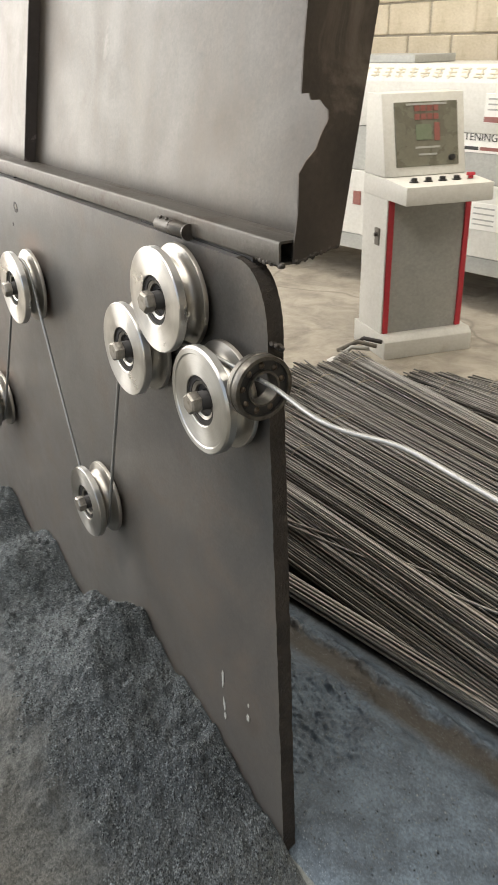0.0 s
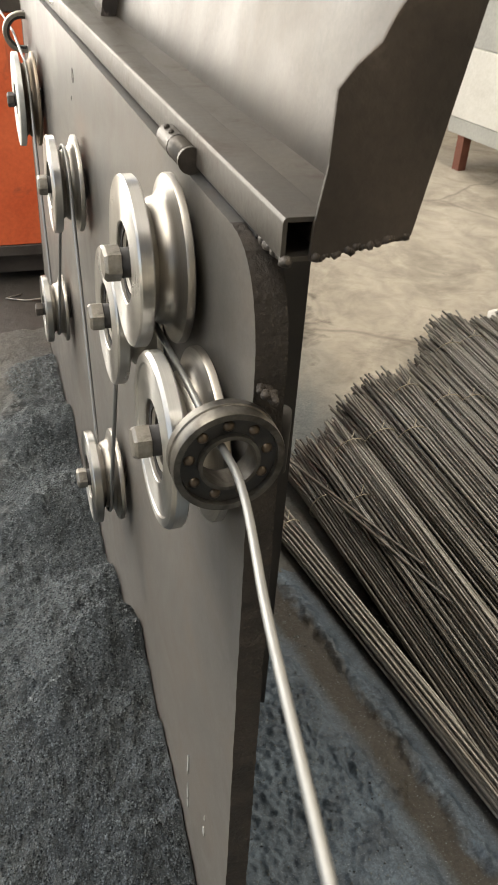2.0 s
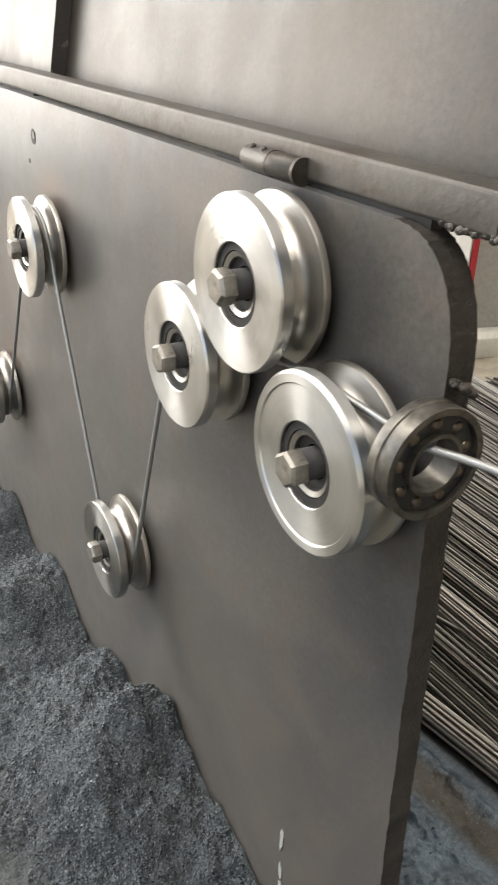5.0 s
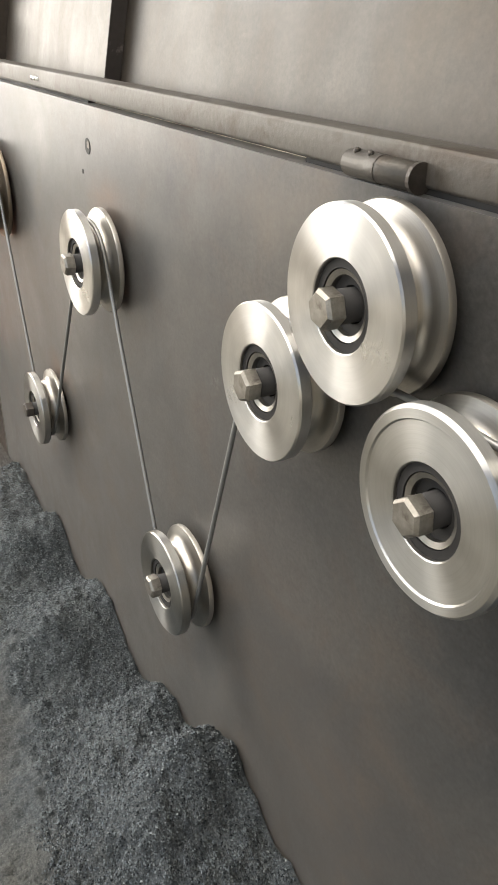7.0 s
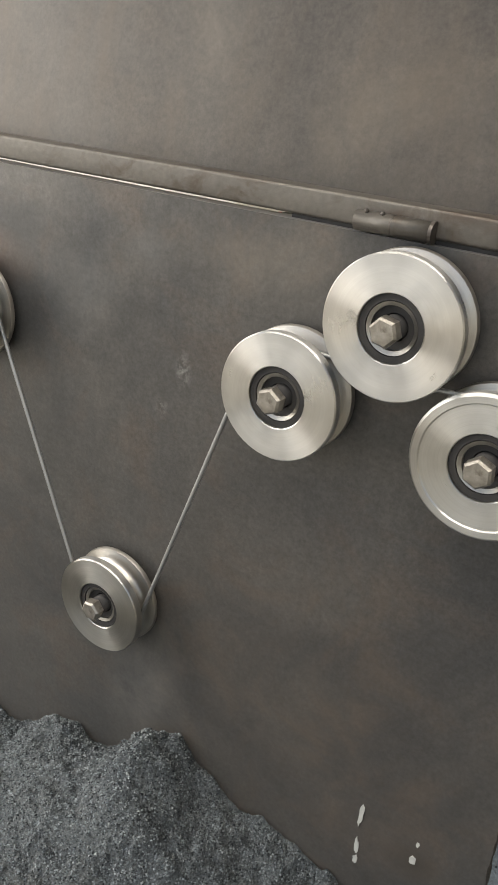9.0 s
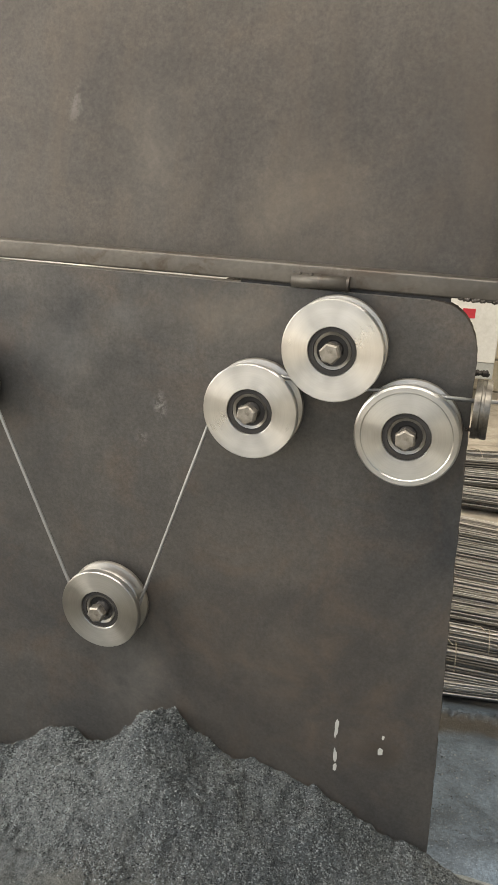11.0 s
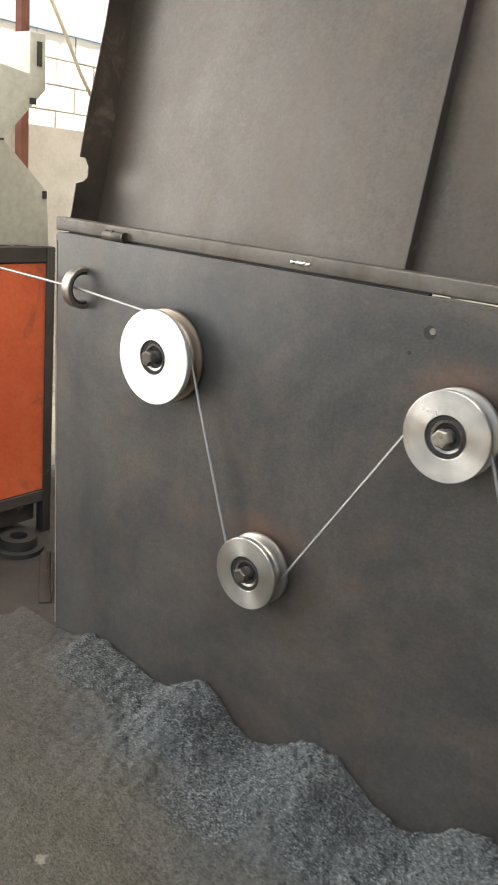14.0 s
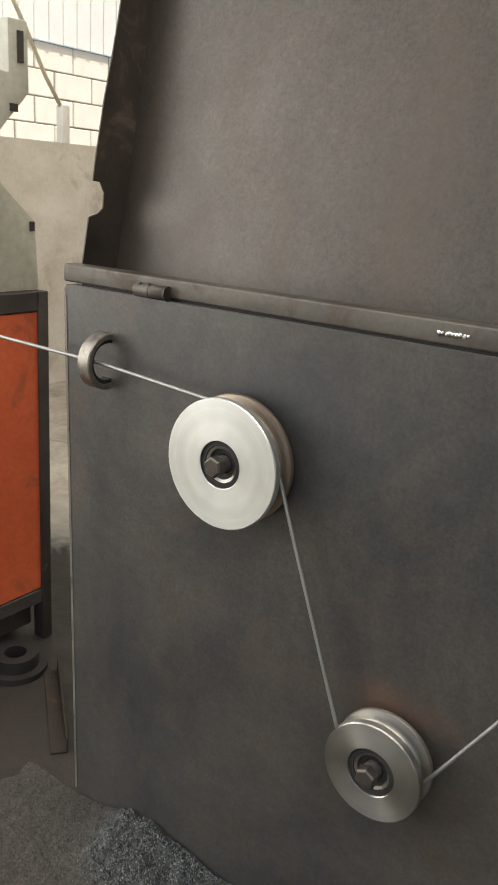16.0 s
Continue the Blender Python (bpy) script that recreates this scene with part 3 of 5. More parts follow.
def pane_material():
    """Milky fibreglass that passes the daylight scattered."""
    m, t, p = nodes_of("milky_fibreglass")
    tr = t.nodes.new("ShaderNodeBsdfTranslucent")
    tr.inputs[0].default_value = (0.55, 0.54, 0.50, 1)
    mx = t.nodes.new("ShaderNodeMixShader")
    mx.inputs[0].default_value = 0.5
    p.inputs["Base Color"].default_value = (0.6, 0.59, 0.55, 1)
    p.inputs["Roughness"].default_value = 0.6
    t.links.new(p.outputs[0], mx.inputs[1])
    t.links.new(tr.outputs[0], mx.inputs[2])
    t.links.new(mx.outputs[0], t.nodes["Material Output"].inputs[0])
    return m


M_PANE = pane_material()
# Unseen panes, added to keep direct sun out of the roof openings.
for x0, x1, y0, y1 in ((-4.7, 2.7, 1.4, 3.0), (-4.2, 1.8, -2.7, -1.1)):
    tagged(part("unseen_roof_pane", box(x0 - 0.03, x1 + 0.03, y0 - 0.03, y1 + 0.03, 4.605, 4.612), M_PANE), "unseen milky translucent roof panel, added to scatter daylight", "roof light", kind="structure")
ceiling = part("ceiling", roof_slab(), M_ROOF)
tagged(ceiling, "unseen grey sheet roof that keeps the sun out, with long light openings", "ceiling", kind="structure")

# ---- mill dust ----
MOUNDS = [(-0.516, -0.010, 0.096, 0.079, 0.160), (-0.560, -0.020, 0.055, 0.088, 0.160), (-0.560, -0.170, 0.060, 0.160, 0.170), (-0.701, -0.020, 0.061, 0.097, 0.160),
          (-0.272, -0.020, 0.046, 0.123, 0.150), (-0.161, -0.020, 0.051, 0.092, 0.130), (-0.380, -0.240, 0.035, 0.180, 0.140), (-0.820, -0.140, 0.025, 0.120, 0.140),
          (-1.125, -0.020, 0.088, 0.096, 0.150), (-1.060, -0.160, 0.020, 0.120, 0.120), (-1.480, -0.020, 0.073, 0.082, 0.140), (-1.440, -0.180, 0.022, 0.130, 0.120),
          (-1.790, -0.030, 0.027, 0.146, 0.120), (-0.374, -0.020, 0.092, 0.119, 0.160), (0.001, -0.030, 0.026, 0.048, 0.100), (-1.871, -0.020, 0.020, 0.060, 0.100),
          (-0.797, -0.020, 0.040, 0.056, 0.120)]


def dust_height(x, y):
    h = 0.022 * math.exp(-(y / 0.35) ** 2) * min(1.0, max(0.0, (x + 2.2) / 0.8)) * (1 if x < -0.05 else math.exp(-((x + 0.05) / 0.12) ** 2))
    for cx, cy, a, sx, sy in MOUNDS:
        u, w = (x - cx) / sx, (y - cy) / sy
        h += a * math.exp(-((u * u + w * w) * 0.8) ** 1.35)
    h *= 1.0 + 0.20 * fbm(x * 7, y * 7, 1.0) + 0.08 * fbm(x * 17, y * 17, 6.0)
    return h


DRIFT_BOX = (-0.9, 1.4, -0.003, 0.62)
HEAP_BOX = (-2.3, 0.35, -1.0, -0.003)


def heap_z(x, y):
    """Top of the heap: mounds, clods of a few centimetres, grain, and trodden ripples."""
    x0, x1, y0, y1 = HEAP_BOX
    h = dust_height(x, y)
    cover = min(1.0, h / 0.03)
    clod = 0.008 * fbm(x * 20, y * 20, 3.0) + 0.007 * max(0.0, fbm(x * 38, y * 38, 7.0, 2)) + 0.0065 * fbm(x * 75, y * 75, 5.0, 2)
    edge = min(1.0, (x - x0) / 0.12, (x1 - x) / 0.12, (y - y0) / 0.12)
    tread = 0.006 * fbm(x * 9, y * 9, 8.0) + 0.004 * abs(fbm(x * 22, y * 14, 2.0))
    return FLOOR - 0.012 + (h + cover * clod + 0.012) * edge + edge * tread


def dust_heap():
    (x0, x1, y0, y1), step = HEAP_BOX, 0.006
    nx, ny = int((x1 - x0) / step), int((y1 - y0) / step)
    vs, fs = [], []
    for j in range(ny + 1):
        for i in range(nx + 1):
            x, y = x0 + (x1 - x0) * i / nx, y0 + (y1 - y0) * j / ny
            vs.append((x, y, heap_z(x, y)))
    for j in range(ny):
        for i in range(nx):
            k = j * (nx + 1) + i
            fs.append((k, k + 1, k + nx + 2, k + nx + 1))
    me = bpy.data.meshes.new("dust_heap")
    me.from_pydata(vs, [], fs)
    me.polygons.foreach_set("use_smooth", [True] * len(me.polygons))
    me.materials.append(M_DUST)
    return new("mill_dust_heap", me)


def dust_grains(name, count, where, lo, hi, mat):
    """Loose flakes of scale, 3 to 8 mm, lying on the heap."""
    rnd = random.Random(21)
    vs, fs = [], []
    while len(vs) < count * 6:
        x, y, z = where(rnd)
        if z is None:
            continue
        r = rnd.uniform(lo, hi)
        k = len(vs)
        a = rnd.uniform(0, 6.28)
        ca, sa = math.cos(a), math.sin(a)
        for dx, dy, dz in ((1, 0, 0), (0, 0.7, 0.1), (-0.8, 0.1, 0), (0.1, -0.8, -0.1), (0.1, 0, 0.55), (0, 0, -0.5)):
            q = r * rnd.uniform(0.7, 1.2)
            vs.append((x + q * (dx * ca - dy * sa), y + q * (dx * sa + dy * ca), z + q * dz + 0.2 * r))
        for u, w in ((0, 1), (1, 2), (2, 3), (3, 0)):
            fs += [(k + u, k + w, k + 4), (k + w, k + u, k + 5)]
    me = bpy.data.meshes.new(name)
    me.from_pydata(vs, [], fs)
    me.materials.append(mat)
    return new(name, me)


def grain_material():
    m, t, p = nodes_of("scale_flakes")
    geo = t.nodes.new("ShaderNodeNewGeometry")
    col = ramp(t, geo.outputs["Random Per Island"], 0.0, 1.0, (0.010, 0.013, 0.016), (0.185, 0.208, 0.218))
    t.links.new(col, p.inputs["Base Color"])
    p.inputs["Metallic"].default_value = 0.7
    t.links.new(span(t, geo.outputs["Random Per Island"], 0.6, 0.33, 0.0, 1.0), p.inputs["Roughness"])
    return m


M_FLAKE = grain_material()


def on_heap(rnd):
    x, y = rnd.uniform(-1.9, 0.15), -0.006 - rnd.uniform(0, 0.44)
    reach = min(0.34, 0.12 + 0.22 * (x + 1.9)) * (0.75 + 0.5 * fbm(x * 5, y * 5, 13.0)) + 0.05 * rnd.random()
    h = dust_height(x, y)
    if -y > reach or h < 0.004 + 0.012 * rnd.random():
        return x, y, None
    return x, y, heap_z(x, y)


def drift_z(x, y):
    """Caked scale behind the plate: crumbly towards the web, trodden smooth past the free edge, and a low ridge under the bars."""
    x0, x1, y0, y1 = DRIFT_BOX
    rim = 0.31 + 0.20 * (x + 0.6) if x < -0.2 else 0.39 + 0.10 * (x + 0.2)
    bed = (rim - y + 0.05 * fbm(x * 6, y * 6, 9.0)) / 0.05
    ridge = math.exp(-((y - 0.452 - 0.15 * (x + 0.3)) / 0.018) ** 2)
    edge = min(1.0, (x - x0) / 0.2, (x1 - x) / 0.5, (y1 - y) / 0.1, (y - y0) / 0.05)
    rough = min(1.0, max(0.12, (0.02 - x) / 0.22))
    lump = 0.010 * abs(fbm(x * 20, y * 26, 4.0)) + 0.008 * fbm(x * 62, y * 84, 6.0, 2) + 0.005 * fbm(x * 150, y * 150, 2.0, 2)
    h = max(0.0, min(1.0, bed)) * (0.010 + 0.008 * fbm(x * 6, y * 6, 11.0) + rough * lump)
    return FLOOR - 0.004 + max(0.0, edge) * (0.0075 + h + ridge * (0.009 + 0.012 * fbm(x * 40, y * 40, 1.0)))


def on_drift(rnd):
    x, y = rnd.uniform(-0.7, 0.5), rnd.uniform(0.05, 0.36)
    return x, y, drift_z(x, y)


tagged(dust_grains("scale_flakes", 62000, on_heap, 0.0012, 0.0034, M_FLAKE), "loose glinting flakes of mill scale on the heap", "dust", kind="stuff")
tagged(dust_grains("scale_crumbs", 1500, on_drift, 0.0012, 0.0036, M_FLAKE), "crumbs of caked scale on the floor", "dust", kind="stuff")
tagged(dust_heap(), "heaped dark blue-grey mill scale dust against the plate", "dust", kind="stuff")


def scale_drift():
    """Lumpy wet-looking scale on the floor behind the plate."""
    (x0, x1, y0, y1), step = DRIFT_BOX, 0.004
    nx, ny = int((x1 - x0) / step), int((y1 - y0) / step)
    vs, fs = [], []
    for j in range(ny + 1):
        for i in range(nx + 1):
            x, y = x0 + (x1 - x0) * i / nx, y0 + (y1 - y0) * j / ny
            vs.append((x, y, drift_z(x, y)))
    for j in range(ny):
        for i in range(nx):
            k = j * (nx + 1) + i
            fs.append((k, k + 1, k + nx + 2, k + nx + 1))
    me = bpy.data.meshes.new("scale_drift")
    me.from_pydata(vs, [], fs)
    me.polygons.foreach_set("use_smooth", [True] * len(me.polygons))
    me.materials.append(M_DRIFT)
    return new("mill_scale_drift", me)


tagged(scale_drift(), "lumpy grey mill scale caked on the floor, tinted blue for sky light", "dust", kind="stuff")

# ---- the pulley frame ----
frame_thing = thing("wire_straightener", pose(0, 0, 0), "dark mill-steel side plate of a wire straightening frame", "machine")
PLATE_T = 0.027


def plate_outline():
    """Side plate, with its flame-cut rounded corner and a slight lean."""
    pts = [(-2.077, 1.060), (-2.083, 1.052), (-2.050, FLOOR - 0.01), (0.015, FLOOR - 0.01)]
    n = 150
    for k in range(1, n):
        z = FLOOR + (0.93 - FLOOR) * k / n
        pts.append((0.0135 - 0.040 * z + 0.0013 * fbm(0, 0, z * 70) - 0.003 * max(0.0, fbm(3, 0, z * 17)), z))
    for k in range(37):
        a = radians(90 * k / 36)
        pts.append((-0.105 + 0.082 * math.cos(a) ** 0.8 + 0.0012 * fbm(4, k * 0.7, 0), 0.945 + 0.114 * math.sin(a) ** 0.8 + 0.0012 * fbm(9, k * 0.7, 0)))
    return pts


def plate_mesh():
    bm = prism(plate_outline(), 0.0, PLATE_T)
    return bm


plate = part("side_plate", plate_mesh(), M_PLATE, frame_thing, "", 40)
plate.data.materials.append(M_EDGE)
for f in plate.data.polygons:
    if abs(f.normal.y) < 0.5 and f.center.x > -1.0:
        f.material_index = 1


def dark_hole(name, x, z, r, parent):
    bm = revolve([(0.0005, -0.0006), (r, -0.0006), (r, 0.004), (0.0005, 0.004)], 20)
    o = part(name, bm, M_BLACKSTEEL, parent)
    o.matrix_basis = pose(x, 0, z)
    return o


hole_rim = dark_hole("bolt_hole", -1.041, 0.998, 0.0125, frame_thing)
part("hole_lining", revolve([(0.0005, -0.0012), (0.006, -0.0012), (0.006, 0.0), (0.0005, 0.0)], 18), M_RAIL, hole_rim).matrix_basis = pose(0.005, 0, 0.003)
dark_hole("drill_mark", -1.075, 0.955, 0.004, frame_thing)


def scuff(x, z, w, h, tilt, seed):
    """A thin smear of weld spatter on the plate."""
    rnd = random.Random(seed)
    bm = bmesh.new()
    n = 16
    for k in range(n):
        a = 2 * math.pi * k / n
        q = rnd.uniform(0.6, 1.0)
        bm.verts.new((0.5 * w * q * math.cos(a), 0.0, 0.5 * h * q * math.sin(a)))
    bm.faces.new(bm.verts[:])
    r = bmesh.ops.extrude_face_region(bm, geom=bm.faces[:])
    for v in r["geom"]:
        if isinstance(v, bmesh.types.BMVert):
            v.co.y = -0.0012
    bmesh.ops.recalc_face_normals(bm, faces=bm.faces[:])
    o = part("weld_smear", bm, M_GREY, frame_thing)
    o.matrix_basis = pose(x, -0.0002, z, 0, tilt, 0)


scuff(-0.184, 0.235, 0.009, 0.055, 2, 1)
scuff(-0.182, 0.172, 0.008, 0.04, -4, 2)
scuff(-0.180, 0.145, 0.010, 0.02, 0, 3)
scuff(-0.097, 0.205, 0.012, 0.022, 14, 4)
scuff(-0.095, 0.238, 0.006, 0.012, 5, 8)

strip = bmesh.new()
box(0.0, 0.006, -0.0012, 0.01, -0.03, 1.04, 0, 2, strip)
for v in strip.verts:
    v.co.x += -2.0835 + 0.0295 * (1.052 - v.co.z) / 1.1
part("pale_edge", strip, M_RAIL, frame_thing, "pale strip along the plate edge")

# square-tube rail with an open end, and the slit under it
RZ0, RZ1, RY0, RY1 = 1.064, 1.096, 0.006, 0.042


def hollow_rail():
    bm = bmesh.new()
    w = 0.0035
    outer = [(RY0, RZ0), (RY1, RZ0), (RY1, RZ1), (RY0, RZ1)]
    inner = [(RY0 + w, RZ0 + w), (RY1 - w, RZ0 + w), (RY1 - w, RZ1 - w), (RY0 + w, RZ1 - w)]
    rows = {}
    for x in (-2.09, -0.005):
        rows[x] = ([bm.verts.new((x, y, z)) for y, z in outer], [bm.verts.new((x, y, z)) for y, z in inner])
    (oa, ia), (ob_, ib) = rows[-2.09], rows[-0.005]
    for k in range(4):
        j = (k + 1) % 4
        bm.faces.new((oa[k], oa[j], ob_[j], ob_[k]))
        bm.faces.new((ia[k], ib[k], ib[j], ia[j]))
        bm.faces.new((oa[k], ia[k], ia[j], oa[j]))
        bm.faces.new((ob_[k], ob_[j], ib[j], ib[k]))
    bmesh.ops.recalc_face_normals(bm, faces=bm.faces[:])
    long = [e for e in bm.edges if abs(e.verts[0].co.x - e.verts[1].co.x) > 1 and all(abs(v.co.z - RZ0) < 1e-4 or abs(v.co.z - RZ1) < 1e-4 for v in e.verts)]
    bmesh.ops.bevel(bm, geom=long, offset=0.004, segments=3, affect='EDGES', profile=0.5)
    return bm


# Black strips added where the gap under the rail is only dark.
for x0, x1 in ((-2.05, -1.06), (-0.415, -0.075)):
    part("dark_gap_strip", box(x0, x1, 0.012, PLATE_T - 0.003, 1.050, RZ0 - 0.0005), M_BLACKSTEEL, frame_thing)
hood = thing("hinged_hood", pose(0, 0, 0), "raised grey sheet-steel hood hinged to the frame's top rail", "machine cover")
part("hinge_rail", hollow_rail(), M_TUBE, hood, "square steel tube with a rough cut end", 30)

SLOPE = 0.176


def sheet_y(z):
    return 0.100 + SLOPE * (z - 1.08)


def hood_sheet(x0, x1, off0, off1, top=2.25):
    """Inner face of the open hood, leaning back."""
    bm = bmesh.new()
    n = 14
    a = []
    for k in range(n + 1):
        z = 1.075 + (top - 1.075) * k / n
        y, w = sheet_y(z) + off0, sheet_y(z) + off1
        a.append([bm.verts.new((x0, y, z)), bm.verts.new((x1, w, z)), bm.verts.new((x1, w + 0.003, z)), bm.verts.new((x0, y + 0.003, z))])
    for u, w in zip(a, a[1:]):
        for k in range(4):
            j = (k + 1) % 4
            bm.faces.new((u[k], u[j], w[j], w[k]))
    bm.faces.new(a[0])
    bm.faces.new(a[-1][::-1])
    bmesh.ops.recalc_face_normals(bm, faces=bm.faces[:])
    return bm


SEAM_X = -1.172
part("sheet", hood_sheet(SEAM_X + 0.012, -0.003, 0.0, 0.0), M_HOOD, hood)
part("sheet", hood_sheet(-2.085, SEAM_X + 0.02, 0.034, -0.027), M_HOOD, hood)
# Dark strip across the step between the sheets, for the seam's shadow.
part("seam_shadow_strip", box(SEAM_X + 0.021, SEAM_X + 0.024, 0, 0.0275, 0, 1.17), M_DARK, hood).matrix_basis = pose(0, 0.0695, 1.075, -9.98, 0, 0)
part("ledge", box(-2.085, -0.006, RY1 + 0.001, 0.100, 1.074, 1.079), M_TUBE, hood, "dusty sheet ledge")


def flange(front, x, thick, off=0.0):
    """End plate of the hood, its free edge cut to clear a shaft."""
    back = [(sheet_y(z) + 0.003 + off, z) for z in (2.25, 1.7, 1.4, 1.08)]
    pts = front + back
    bm = bmesh.new()
    f = bm.faces.new([bm.verts.new((x, y, z)) for y, z in pts])
    r = bmesh.ops.extrude_face_region(bm, geom=[f])
    for v in r["geom"]:
        if isinstance(v, bmesh.types.BMVert):
            v.co.x += thick
    bmesh.ops.recalc_face_normals(bm, faces=bm.faces[:])
    return bm


FRONT_R = [(0.026, 1.066), (0.027, 1.09), (0.033, 1.13), (0.034, 1.178), (0.045, 1.192), (0.060, 1.205), (0.068, 1.222), (0.079, 1.238), (0.079, 1.250), (0.066, 1.262),
           (0.052, 1.262), (0.049, 1.270), (0.037, 1.270), (0.040, 1.32), (0.045, 1.37), (0.060, 1.45), (0.085, 1.55), (0.130, 1.70), (0.22, 2.0), (0.27, 2.25)]
FRONT_L = [(0.044, 1.082), (0.053, 1.13), (0.062, 1.178), (0.085, 1.184), (0.098, 1.195), (0.100, 1.222), (0.090, 1.240), (0.072, 1.242), (0.078, 1.28),
           (0.098, 1.38), (0.118, 1.46), (0.140, 1.56), (0.165, 1.70), (0.23, 2.0), (0.29, 2.25)]
part("end_plate", flange(FRONT_R, -0.003, 0.003), M_TORCHED, hood, "black torch-cut end plate with a bitten edge")
part("end_plate", flange(FRONT_L, -2.088, 0.003, 0.034), M_TORCHED, hood, "black torch-cut end plate with a bitten edge")


def hinge(x0, x1):
    knuckle = part("hinge", tube([(x0, 0, 0), (x1, 0, 0)], 0.0115, 20), M_TUBE, hood, "", 40)
    knuckle.matrix_basis = pose(0, 0.001, 1.072)
    pin = part("hinge_pin", tube([(x1, 0, 0), (x1 + 0.004, 0, 0)], 0.0125, 20), M_BOLT_DARK, knuckle)
    mid = 0.5 * (x0 + x1)
    part("hinge_gap", tube([(mid - 0.001, 0, 0), (mid + 0.001, 0, 0)], 0.012, 20), M_BOLT_DARK, knuckle)
    for k in range(2):
        b = bmesh.new()
        bmesh.ops.create_icosphere(b, subdivisions=2, radius=0.0032)
        for v in b.verts:
            v.co *= 1 + 0.25 * fbm(v.co.x * 200, v.co.y * 200, k + x0)
        part("weld_bead", b, M_WELD, knuckle).matrix_basis = pose(x0 + 0.012 + 0.02 * k, -0.004, 0.011)


hinge(-0.325, -0.236)
hinge(-1.905, -1.838)


def weld_run(x, y, z, n, dx, seed):
    rnd = random.Random(seed)
    bm = bmesh.new()
    for k in range(n):
        b = bmesh.new()
        bmesh.ops.create_icosphere(b, subdivisions=2, radius=rnd.uniform(0.0026, 0.0046))
        for v in b.verts:
            v.co *= 1 + 0.3 * fbm(v.co.x * 300 + k, v.co.y * 300, v.co.z * 300)
        moved(b, pose(x + dx * k, y + rnd.uniform(-0.0015, 0.0015), z + rnd.uniform(-0.0015, 0.001)))
        join(bm, b)
    return bm


def bead(bm, material, parent):
    tagged(part("weld_bead", bm, material, parent, "", 60), kind="stuff")


bead(weld_run(-0.062, 0.010, RZ0 + 0.001, 24, 0.0026, 5), M_WELD, hood)
bead(weld_run(-1.36, 0.006, 1.080, 9, 0.0050, 6), M_BRIGHT, hood)


def slag_fringe(y0, y1, z, n, seed):
    """Ragged drops of slag along a torch-cut edge."""
    rnd = random.Random(seed)
    bm = bmesh.new()
    for k in range(n):
        b = bmesh.new()
        bmesh.ops.create_icosphere(b, subdivisions=1, radius=rnd.uniform(0.0018, 0.0038))
        for v in b.verts:
            v.co.z *= rnd.uniform(0.9, 1.5)
        u = k / (n - 1)
        moved(b, pose(-0.0015 + rnd.uniform(-0.001, 0.001), y0 + (y1 - y0) * u, z + 0.014 * u + rnd.uniform(-0.001, 0.002)))
        join(bm, b)
    return bm


bead(slag_fringe(0.028, 0.100, 1.066, 34, 31), M_TORCHED, hood)

# stud on the plate's free edge
part("inner_web", box(-0.462, -0.45, PLATE_T + 0.001, 0.226, FLOOR, 1.052), M_BLACKSTEEL, frame_thing, "black inner web plate")
part("edge_stud", tube([(-0.055, 0.038, 0.845), (-0.055, 0.039, 0.895), (-0.055, 0.038, 0.908)], 0.0095, 16), M_BLACKSTEEL, frame_thing, "", 40)

# ---- pulleys ----
GROUP = "pulleys on the side plate"


